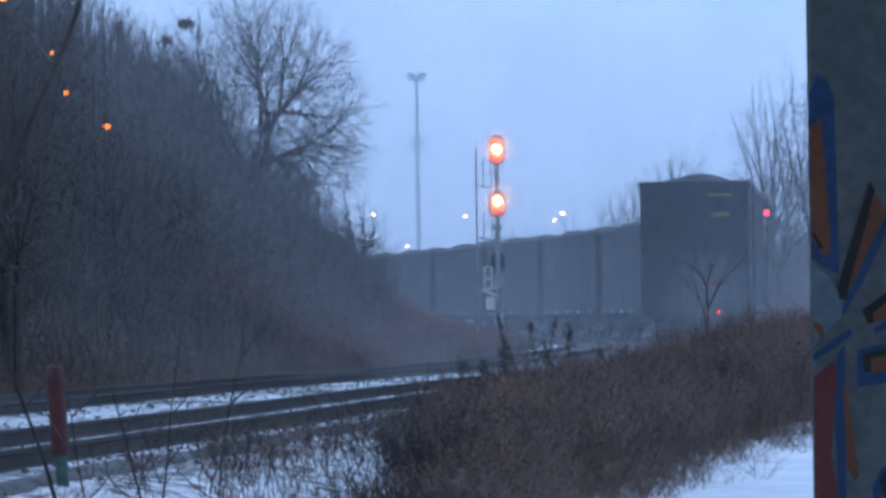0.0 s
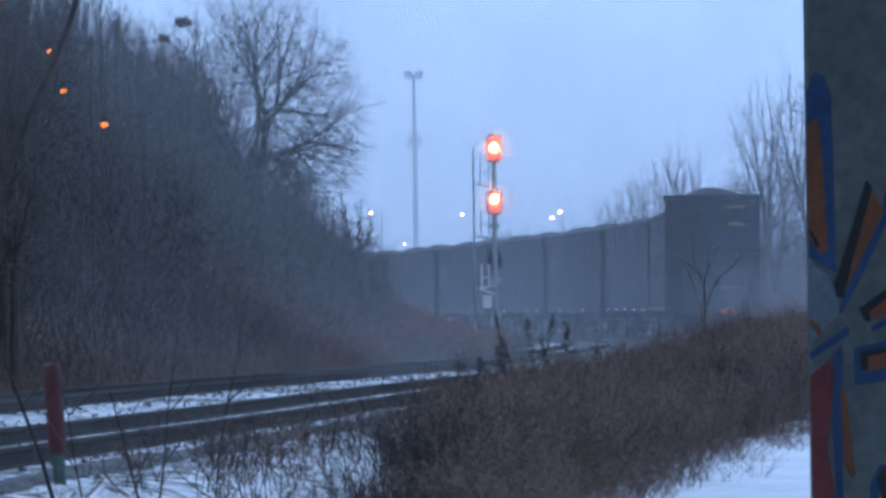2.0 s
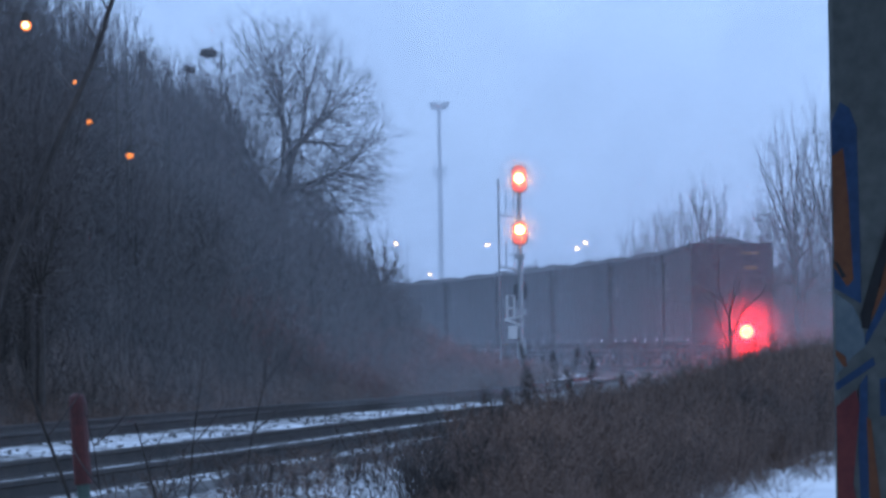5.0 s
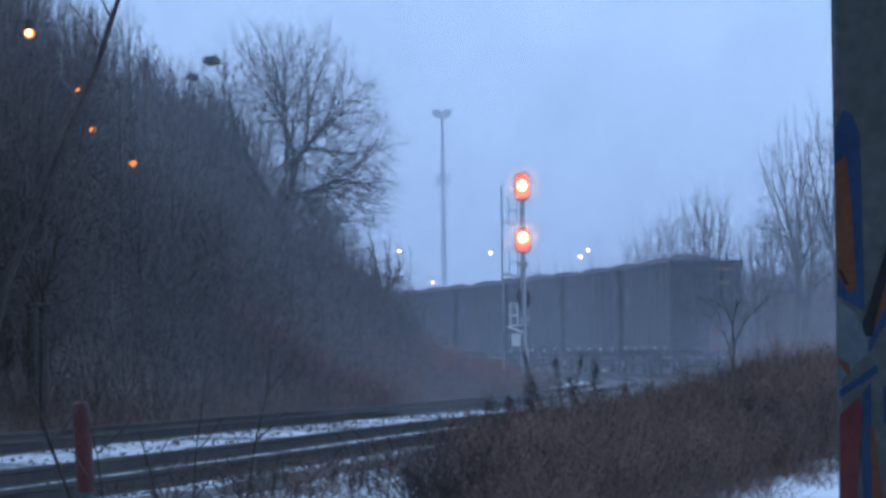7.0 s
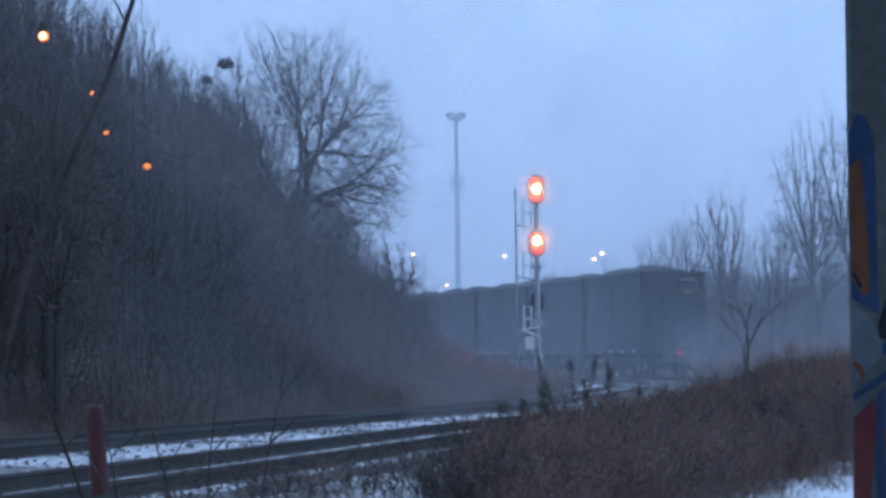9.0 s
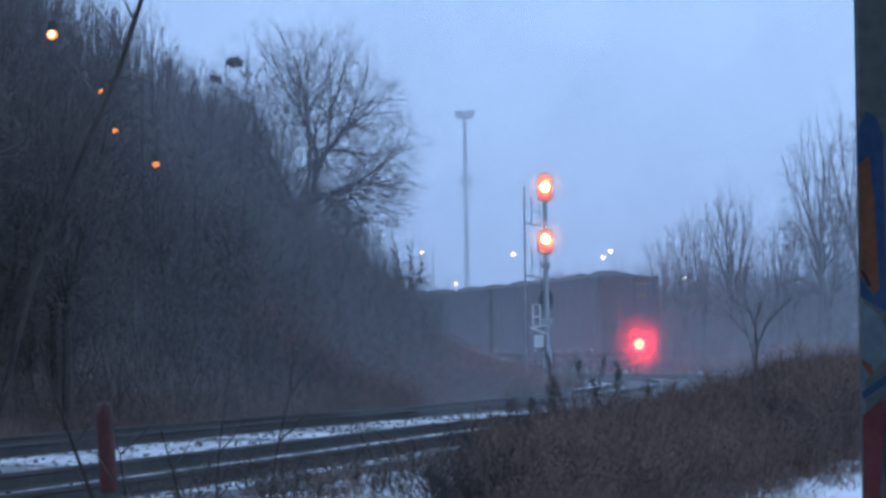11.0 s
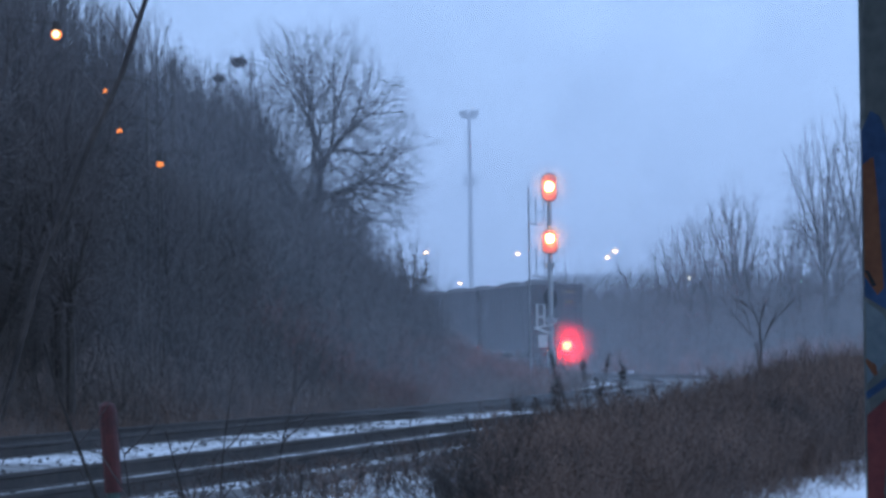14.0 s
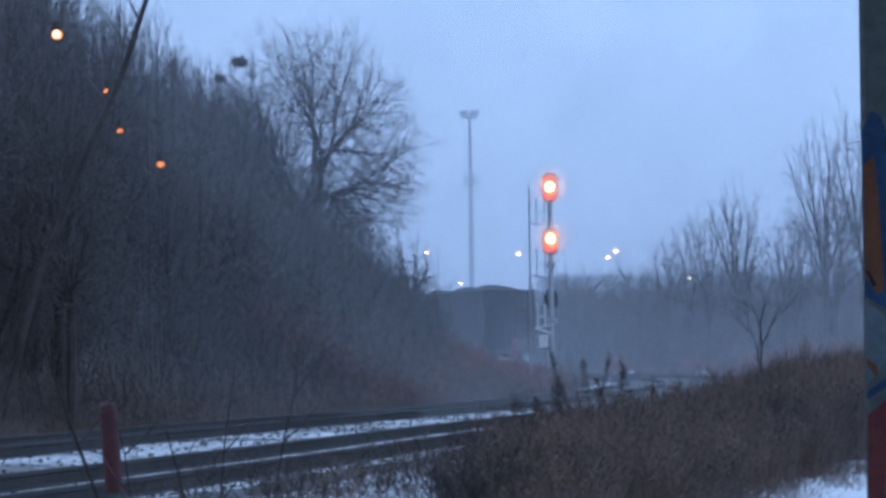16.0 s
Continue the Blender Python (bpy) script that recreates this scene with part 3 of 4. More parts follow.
# ---------------------------------------------------------------- trees
def grow(rng, tips, fork, middle, wide, over, under, twig=0.006, sprigs=2, inner=0.45, lean=0.0):
    """A bare tree whose limbs divide towards tips spread through an egg-shaped crown.

    fork: height at which the trunk divides; middle, wide, over, under: the crown's centre and half sizes."""
    wood, crown = Geo(), Geo()
    goal = []
    while len(goal) < tips:
        d = Vector((rng.gauss(0, 1), rng.gauss(0, 1), rng.gauss(0, 1))).normalized()
        k = rng.uniform(inner ** 2, 1) ** 0.5 * rng.uniform(0.93, 1.05)
        goal.append((d.x * wide * k + lean, d.y * wide * k, middle + d.z * (over if d.z > 0 else under) * k))
    goal = np.array(goal)

    def radius(n):
        return twig * n ** 0.44

    def tip(p, d, q):
        q = Vector(q)
        m = p.lerp(q, 0.5) + d * (q - p).length * 0.12 + Vector((rng.gauss(0, 0.03), rng.gauss(0, 0.03), rng.gauss(0, 0.03)))
        crown.tube([p, m, q], [twig, twig * 0.8, twig * 0.45], 3, False)
        out = (q - m).normalized()
        for _ in range(sprigs):
            b = m.lerp(q, rng.uniform(0.0, 0.9))
            e = (out + Vector((rng.gauss(0, 0.4), rng.gauss(0, 0.4), rng.gauss(0.12, 0.3)))).normalized() * rng.uniform(0.22, 0.5) * wide * 0.28
            crown.tube([b, b + e], [twig * 0.75, twig * 0.45], 3, False)

    def divide(p, d, ids, r):
        n = len(ids)
        if n <= 2:
            for i in ids:
                tip(p, d, goal[i])
            return
        mid = Vector(goal[ids].mean(axis=0))
        way = (d * 0.55 + (mid - p).normalized() * 0.75).normalized()
        span = (mid - p).length * (rng.uniform(0.2, 0.34) if n > 12 else 0.42)
        wob = Vector((rng.gauss(0, 0.035), rng.gauss(0, 0.035), rng.gauss(0, 0.02))) * span
        q = p + way * span
        r2 = radius(n)
        (wood if n > tips * 0.04 else crown).tube([p, p.lerp(q, 0.5) + wob, q], [r, (r + r2) / 2, r2], 6 if n > tips * 0.04 else 4 if n > 20 else 3, False)
        v = goal[ids] - np.array(q)
        v = v / (np.linalg.norm(v, axis=1, keepdims=True) + 1e-6)
        v = v - v.mean(axis=0)
        axis = np.linalg.eigh(v.T @ v)[1][:, 2] + np.array([rng.gauss(0, 0.25) for _ in range(3)])
        order = np.argsort(v @ axis)
        cut = min(max(int(n * rng.uniform(0.28, 0.72)), 1), n - 1)
        for half in (ids[order[:cut]], ids[order[cut:]]):
            divide(q, way, half, min(r2, radius(len(half)) * 1.15))

    base = radius(tips)
    top = Vector((lean * 0.4, 0, fork))
    wood.tube([(0, 0, -0.4), (lean * 0.15, 0, fork * 0.5), top], [base * 1.25, base * 1.05, base], 8, False)
    divide(top, Vector((0, 0, 1)), np.arange(tips), base)
    return wood, crown


def build_tree(rng, label, *args, **kw):
    tree = thing("bare_tree", pose(0, 0, -50), label, "tree", "bare trees")
    wood, crown = grow(rng, *args, **kw)
    part("trunk", wood, BARK, tree)
    part("crown", crown, TWIG, tree)
    return tree


def plant(tree, x, y, turn, scale=1.0, sink=0.1):
    return copy_thing(tree, pose(x, y, ground_z(x, y) - sink, 0, 0, turn) @ Matrix.Scale(scale, 4))


def put(tree, x, y, turn, scale=1.0, sink=0.1):
    tree.matrix_basis = pose(x, y, ground_z(x, y) - sink, 0, 0, turn) @ Matrix.Scale(scale, 4)


def build_trees():
    rng = random.Random(4)
    z = ground_z(-4.55, 122)
    big = build_tree(rng, "broad bare tree with a rounded crown on the bank", 4000, 3.6 - z, 7.6 - z, 4.25, 5.2, 3.2, twig=0.0068, inner=0.38, sprigs=3)
    tall = build_tree(rng, "tall bare tree on the wooded bank", 1050, 2.2, 6.5, 2.3, 5.6, 3.5, twig=0.0084, inner=0.2, sprigs=3)
    slim = build_tree(rng, "slender bare tree on the wooded bank", 620, 1.2, 4.8, 2.0, 4.2, 3.4, twig=0.0072, inner=0.15)
    far = build_tree(rng, "bare tree in the mist beyond the line", 480, 1.6, 5.0, 2.3, 4.1, 3.0, twig=0.009, inner=0.2)
    upright = build_tree(rng, "slender upright bare tree in the mist", 240, 1.8, 5.8, 1.9, 4.0, 3.0, twig=0.0098, inner=0.25, sprigs=3)
    small = build_tree(rng, "small bare forked tree among the weeds", 80, 0.8, 2.6, 1.6, 1.3, 0.9, twig=0.0036, sprigs=1, inner=0.4)
    put(big, -4.55, 122, 150, 1.0, 0.0)
    put(tall, -8.5, 116, 0, 0.8)
    put(slim, -7.0, 104, 0, 0.8)
    put(far, 13.9, 208, 0, 1.08, 0.5)
    put(upright, 16.2, 203, 0, 1.25, 0.5)
    put(small, 5.84, 68, 200, 1.0)
    for x, y, turn, k in ((-11.0, 98, 60, 0.9), (-9.0, 82, 140, 0.9), (-9.6, 104, 30, 0.8), (-13.5, 128, 90, 0.9), (-7.3, 123, 200, 0.84), (-6.4, 119, 20, 0.76), (-8.6, 130, 260, 0.86), (-10.6, 127, 310, 0.9), (-3.4, 119, 75, 0.4), (-13.0, 134, 140, 0.95), (-11.6, 104, 280, 0.9), (-7.0, 130, 60, 0.9), (-6.9, 116, 75, 0.82), (-8.3, 120, 190, 0.9), (-7.7, 127, 310, 0.92), (-9.4, 114, 25, 0.92), (-9.9, 132, 100, 1.0), (-11.0, 116, 230, 0.98), (-6.1, 128, 140, 0.85), (-8.8, 108, 345, 0.88),
                          (-7.6, 113, 15, 0.8), (-12.2, 112, 115, 0.98), (-10.2, 110, 205, 0.92), (-9.2, 121, 335, 0.92), (-11.8, 121, 35, 0.95), (-5.9, 125, 95, 0.8), (-8.0, 134, 165, 0.92), (-10.0, 138, 255, 0.95),
                          (-7.6, 72, 50, 0.75), (-8.9, 76, 170, 0.85), (-7.9, 84, 290, 0.72), (-9.7, 88, 10, 0.9), (-8.6, 92, 130, 0.84), (-6.9, 66, 250, 0.62), (-10.4, 94, 190, 0.95), (-8.6, 100, 80, 0.82), (-6.5, 64, 340, 0.6), (-9.3, 80, 220, 0.9)):
        plant(tall, x, y, turn, 1.14 * k if y > 104 else k)
    for x, y, turn, k in ((-5.8, 115, 0, 0.56), (-4.6, 117, 80, 0.58), (-3.6, 121, 160, 0.62), (-2.7, 122, 240, 0.6), (-5.2, 120, 320, 0.6), (-6.8, 114, 40, 0.6), (-1.9, 124, 120, 0.44), (-4.0, 124, 200, 0.66), (-3.0, 120, 20, 0.56), (-4.4, 119, 290, 0.62), (-2.3, 121, 200, 0.5), (-6.0, 119, 130, 0.64), (-1.3, 122, 60, 0.5), (-0.6, 125, 10, 0.42), (-1.7, 119, 310, 0.46), (-0.2, 128, 170, 0.36), (-2.6, 117, 90, 0.5), (-1.0, 118, 250, 0.36)):
        plant(slim, x, y, turn, 1.32 * k if x < -2.2 else 1.15 * k)
    for i in range(34):
        y = rng.uniform(66, 112)
        x = track_x(y) - rng.uniform(11.5, 17)
        plant(slim, x, y, rng.uniform(0, 360), rng.uniform(0.45, 0.72))
    for x, y, turn, k in ((12.4, 226, 90, 0.8), (19.6, 204, 200, 1.0), (21.7, 204, 280, 1.3), (17.8, 214, 120, 0.75), (24.0, 202, 75, 1.2), (22.4, 212, 20, 1.1), (8.5, 330, 10, 0.95), (11.2, 340, 200, 1.0), (13.4, 336, 100, 0.95), (-2.0, 190, 45, 0.5), (0.2, 200, 145, 0.45)):
        plant(far, x, y, turn, k, 0.5)
    for x, y, turn, k in ((14.9, 206, 60, 0.85), (16.9, 210, 140, 0.9), (18.6, 200, 250, 0.8), (20.6, 198, 30, 1.2), (22.9, 199, 310, 1.35), (13.0, 214, 170, 0.75)):
        plant(upright, x, y, turn, 1.05 * k, 0.5)
    plant(tall, -8.4, 64, 35, 0.9)
    leaning = thing("leaning_tree", Matrix(), "leaning bare dark trunk rising over the bank", "tree", "bare trees")
    z = ground_z(-7.4, 60)
    bend = [Vector(q) for q in ((-7.4, 60, z - 0.2), (-6.6, 60, 2.9), (-5.76, 60, 4.98), (-5.2, 60, 6.2), (-4.8, 60, 7.4), (-4.55, 60, 8.6))]
    part("trunk", Geo().tube(bend, [0.055, 0.052, 0.05, 0.046, 0.042, 0.034], 7), STALK, leaning)
    for k in range(7):
        b = bend[2 + k % 4].lerp(bend[3 + k % 3], 0.3)
        e = b + Vector((rng.uniform(-0.9, 0.9), rng.uniform(-0.5, 0.5), rng.uniform(0.5, 1.1)))
        part("branch", Geo().tube([b, b.lerp(e, 0.5) + Vector((0, 0, 0.1)), e], [0.022, 0.015, 0.008], 5), TWIG, leaning)
    z = ground_z(-8.4, 66)
    copy_thing(slim, pose(-8.4, 66, z - 0.1, 0, 23, 0) @ Matrix.Scale(0.95, 4))
    leafy = build_tree(rng, "small tree with a few dead leaves on the bank", 150, 1.4, 3.4, 1.3, 1.9, 1.4, twig=0.0075, sprigs=1)
    leaf = Geo()
    tips = leafy.children[1].data.vertices
    for _ in range(420):
        b = tips[rng.randrange(len(tips))].co
        if b.z < 2.6:
            continue
        a = Vector((rng.gauss(0, 1), rng.gauss(0, 1), rng.gauss(-0.4, 0.6))).normalized() * 0.13
        c = a.orthogonal().normalized() * 0.045
        leaf.add([b, b + a * 0.5 + c, b + a, b + a * 0.5 - c], [(0, 1, 2, 3)])
    part("leaves", leaf, DEAD_LEAF, leafy, "shrivelled dark leaves")
    put(leafy, -1.1, 126, 0, 1.0)


build_trees()


# ---------------------------------------------------------------- brush and weeds
def clump(rng, stems, height, r, twigs, leaves, droop=0.2, tuft=0, steep=0.2):
    """One clump of thin stems with side twigs, leaf scraps and seed tufts."""
    g = Geo()
    for _ in range(stems):
        p = Vector((rng.gauss(0, 0.14 * height), rng.gauss(0, 0.14 * height), -0.05))
        d = Vector((rng.gauss(0, 0.2), rng.gauss(0, 0.2), 1)).normalized()
        h = height * rng.uniform(0.6, 1.05)
        pts = [p]
        for i in range(3):
            d = (d + Vector((rng.gauss(0, droop), rng.gauss(0, droop), 0))).normalized()
            pts.append(pts[-1] + d * h / 3)
        g.tube(pts, [r, r * 0.8, r * 0.6, r * 0.3], 3, False)
        for _ in range(twigs):
            t = rng.uniform(0.3, 1)
            k = min(int(t * 3), 2)
            b = pts[k].lerp(pts[k + 1], t * 3 - k)
            e = Vector((rng.gauss(0, 1), rng.gauss(0, 1), rng.uniform(steep, steep + 1.4))).normalized() * h * rng.uniform(0.12, 0.34)
            g.tube([b, b + e], [r * 0.5, r * 0.25], 3, False)
        for k in range(leaves + tuft):
            t = rng.uniform(0.15 if leaves < 50 else 0.5, 0.95) if k < leaves else rng.uniform(0.84, 1)
            q = min(int(t * 3), 2)
            b = pts[q].lerp(pts[q + 1], t * 3 - q)
            a = Vector((rng.gauss(0, 1), rng.gauss(0, 1), rng.gauss(-0.2 if k < leaves else 0.8, 0.5))).normalized()
            c = a.orthogonal().normalized() * rng.uniform(0.002, 0.006)
            n = rng.uniform(0.03, 0.085)
            g.add([b, b + a * n * 0.5 + c, b + a * n, b + a * n * 0.5 - c], [(0, 1, 2, 3)])
    return np.array(g.v), g.f


def scatter(name, clumps, spots, material, label, category):
    """One object of many clumps; spots: x, y, turn, scale, height scale."""
    verts, faces, sizes, at = [], [], [], 0
    for i, (x, y, turn, k, kz) in enumerate(spots):
        v, f = clumps[i % len(clumps)]
        c, s = math.cos(turn), math.sin(turn)
        p = np.empty_like(v)
        p[:, 0] = x + k * (c * v[:, 0] - s * v[:, 1])
        p[:, 1] = y + k * (s * v[:, 0] + c * v[:, 1])
        p[:, 2] = ground_z(x, y) + kz * v[:, 2]
        verts.append(p)
        faces += [tuple(j + at for j in q) for q in f]
        at += len(v)
    me = bpy.data.meshes.new(name)
    me.from_pydata(np.concatenate(verts).tolist(), [], faces)
    me.materials.append(material)
    tagged(new(name, me), label, category, kind="stuff")


def weed_edge(y):
    """How far right of the near track the weeds give way to the snowy path."""
    return min(5.45 + 0.055 * (y - 24), 6.6)


def beside(y, o):
    """x at o to the right of the belt's line, clear of the ballast."""
    return max(belt_x(y) + o, track_x(y) + 2.1 + 0.12 * (o - 2.3))


def build_brush():
    rng = random.Random(9)
    shrubs = [clump(rng, 7, 1.0, 0.0055, 15, 0, 0.14) for _ in range(8)]
    spots = []
    while len(spots) < 1500:
        y = rng.uniform(48, 150)
        o = -rng.uniform(7.6, 19)
        x = track_x(y) + o
        h = min(0.7 + (-7.6 - o) * 0.4, 3.4) * rng.uniform(0.7, 1.25) * (1 - 0.6 * smooth(100, 135, y) * smooth(-14.5, -11.5, o))
        spots.append((x, y, rng.uniform(0, 6.3), h * 1.2, h))
    scatter("thicket", shrubs, spots, THICKET, "tangled bare grey-brown brush covering the bank", "brush")
    spots = []
    for _ in range(600):
        y = rng.uniform(92, 145)
        o = -rng.uniform(7.6, 13.0)
        h = rng.uniform(0.6, 1.0) + (-7.6 - o) * 0.1
        spots.append((track_x(y) + o, y, rng.uniform(0, 6.3), h * 1.3, h))
    scatter("red_brush", shrubs, spots, BRUSH, "low reddish-brown brush at the end of the bank", "brush")
    low = []
    for _ in range(200):
        y = rng.uniform(84, 125)
        x = belt_x(y) + rng.uniform(2.9, 9)
        h = rng.uniform(0.7, 1.25)
        low.append((x, y, rng.uniform(0, 6.3), h * 1.3, h))
    for _ in range(300):
        y = rng.uniform(120, 230)
        x = belt_x(y) + rng.uniform(4, 16)
        h = rng.uniform(0.8, 2.2)
        low.append((x, y, rng.uniform(0, 6.3), h * 1.3, h))
    scatter("scrub", shrubs, low, BRUSH, "low bare scrub beyond the line in the mist", "brush")
    woods = []
    for _ in range(620):
        y = rng.uniform(246, 318)
        h = rng.uniform(4.5, 7.0)
        woods.append((y * rng.uniform(0.025, 0.14), y, rng.uniform(0, 6.3), h * 0.8, h))
    scatter("far_woods", [clump(rng, 5, 1.0, 0.008, 26, 0, 0.08) for _ in range(6)], woods, TWIG, "dim bare woods in the mist before the warehouse", "woods")
    copse = []
    for _ in range(260):
        y = rng.uniform(188, 238)
        h = rng.uniform(2.0, 4.6)
        copse.append((y * rng.uniform(0.052, 0.135), y, rng.uniform(0, 6.3), h * 0.8, h))
    scatter("copse", [clump(rng, 5, 1.0, 0.007, 22, 0, 0.1) for _ in range(6)], copse, TWIG, "dim undergrowth between the misty trees", "brush")
    weeds = [clump(rng, 13, 1.0, 0.0045, 8, 4, 0.07, 12, 1.2) for _ in range(12)]
    spots = []
    while len(spots) < 2300:
        y = 24 + 84 * rng.random() ** 1.3
        o = rng.uniform(2.3, 6.5)
        thick = smooth(3.82, 4.6, o - 0.18 * max(0, 33 - y)) * smooth(0.3, -0.4, o - weed_edge(y) + 0.5 * noise.noise((y * 0.7, 0, 5)))
        if rng.random() > 0.035 + 0.965 * thick:
            continue
        top = (1.0 + 0.4 * smooth(42, 58, y)) * (0.4 + 0.6 * thick) * (1 + 0.22 * noise.noise((o * 1.5, y * 0.4, 1)))
        spots.append((beside(y, o), y, rng.uniform(0, 6.3), rng.uniform(0.9, 1.3), top * rng.uniform(0.75, 1.02) * (1.2 if rng.random() < 0.06 else 1)))
    scatter("weeds", weeds, spots, WEED, "belt of dry brown weeds beside the snowy path", "weeds")
    sparse = [clump(rng, 4, 1.0, 0.006, 7, 2, 0.1, 6, 0.9) for _ in range(6)]
    spots = []
    for _ in range(75):
        y = 25 + 24 * rng.random()
        o = 2.5 + 2.2 * rng.random() ** 0.7
        spots.append((beside(y, o), y, rng.uniform(0, 6.3), 0.9, rng.uniform(0.35, 0.6) + 0.16 * (o - 2.5)))
    scatter("dead_stems", sparse, spots, STALK, "sparse dark dead stems in the snow beside the track", "weeds")
    edge = [clump(rng, 9, 1.0, 0.004, 3, 5, 0.35, 0, 0.2) for _ in range(6)]
    spots = []
    for _ in range(620):
        y = 24 + 50 * rng.random()
        spots.append((belt_x(y) + weed_edge(y) + rng.gauss(0.15, 0.4), y, rng.uniform(0, 6.3), rng.uniform(0.4, 0.8), rng.uniform(0.15, 0.4)))
    for _ in range(420):
        y = 21 + 28 * rng.random()
        spots.append((beside(y, rng.uniform(2.6, 5.0)), y, rng.uniform(0, 6.3), rng.uniform(0.25, 0.5), rng.uniform(0.06, 0.2)))
    for _ in range(330):
        y = 92 + 56 * rng.random()
        spots.append((track_x(y) - rng.uniform(6.7, 9.0), y, rng.uniform(0, 6.3), 1.2, rng.uniform(0.7, 1.15)))
    for _ in range(340):
        y = 48 + 46 * rng.random()
        spots.append((track_x(y) - rng.uniform(7.0, 9.6), y, rng.uniform(0, 6.3), 1.1, rng.uniform(0.5, 0.95)))
    scatter("dead_grass", edge, spots, WEED, "drooping dead grass at the edges of the snow", "grass")
    shrub = [clump(rng, 11, 1.0, 0.006, 12, 6, 0.1, 6, 1.0) for _ in range(6)]
    spots = []
    for _ in range(130):
        y = rng.uniform(19.5, 24.5)
        spots.append((rng.uniform(-0.85, 0.6), y, rng.uniform(0, 6.3), 0.6, rng.uniform(0.26, 0.5)))
    for _ in range(160):
        y = 28 + 26 * rng.random()
        o = rng.uniform(3.95, 5.0) + 0.15 * max(0, 33 - y)
        k = 0.72 + 0.5 * noise.noise((o, y * 0.5, 4))
        spots.append((belt_x(y) + o, y, rng.uniform(0, 6.3), 0.9, max(0.35, k) * rng.uniform(0.85, 1.15)))
    scatter("dark_shrubs", shrub, spots, STALK, "dark bushy stems at the edge of the weeds", "brush")
    stalks = [clump(rng, 1, 1.0, 0.006, 16, 120, 0.04, 40, 1.6) for _ in range(6)]
    spots = [(x, y, rng.uniform(0, 6), 1.2, 0.88 * h) for x, y, h in ((2.2, 56, 1.42), (2.42, 55, 1.36), (1.55, 52, 1.25), (1.4, 50, 1.2), (4.6, 60, 1.5), (5.2, 62, 1.55), (0.55, 37, 1.2), (0.85, 37.5, 1.1), (0.65, 36, 1.05), (1.1, 42, 1.22), (6.1, 63, 1.6), (2.05, 56, 1.5), (2.3, 57, 1.45), (2.55, 56, 1.52), (2.7, 58, 1.38), (1.9, 55, 1.3), (3.6, 57, 1.55), (3.1, 58, 1.4), (0.75, 38, 1.15), (1.0, 40, 1.2), (1.2, 41, 1.15))]
    scatter("seed_stalks", stalks, spots, STALK, "tall dark seed stalks standing out of the weeds", "weeds")


build_brush()


# ---------------------------------------------------------------- post, saplings
def build_post():
    post = thing("marker_post", pose(-2.22, 25, 0.0, 0, -3.4, 0), "leaning red-topped marker post beside the track", "marker post")
    part("pole", Geo().tube([(0, 0, -0.1), (0, 0, 0.72)], [0.044, 0.044], 12), POST_GREY, post, "dark grey-green pole")
    part("sleeve", Geo().tube([(0, 0, 0.63), (0, 0, 1.18), (0, 0, 1.225), (0, 0, 1.25)], [0.062, 0.062, 0.053, 0.024], 14), POST_RED, post, "faded red sleeve")


build_post()


def build_saplings():
    rng = random.Random(12)
    for (x, y), (x2, z2), r in (((-1.35, 17), (-1.88, 1.62), 0.018), ((-1.0, 17), (-1.3, 1.2), 0.013), ((-1.16, 17.2), (-0.98, 1.55), 0.008),
                                ((-0.92, 17.6), (-0.7, 1.6), 0.007), ((-1.3, 16.6), (-1.5, 1.3), 0.008)):
        z = ground_z(x, y)
        sap = thing("sapling", pose(x, y, z), "thin bare dark sapling stem in the snow", "sapling", "saplings by the track")
        pts = [Vector(((x2 - x) * (t / 7) ** 1.15 + rng.gauss(0, 0.008), 0.02 * t, -0.05 + (z2 - z + 0.05) * t / 7)) for t in range(8)]
        part("stem", Geo().tube(pts, [r * (1 - 0.11 * i) for i in range(8)], 6), BARK, sap)
        for k in range(5):
            b = pts[2 + k]
            e = b + Vector((rng.choice((-1, 1)) * rng.uniform(0.08, 0.22), rng.uniform(-0.1, 0.1), rng.uniform(0.08, 0.26)))
            part("twig", Geo().tube([b, b.lerp(e, 0.5) + Vector((0, 0, -0.012)), e], [0.0045, 0.0035, 0.002], 4), TWIG, sap)


build_saplings()


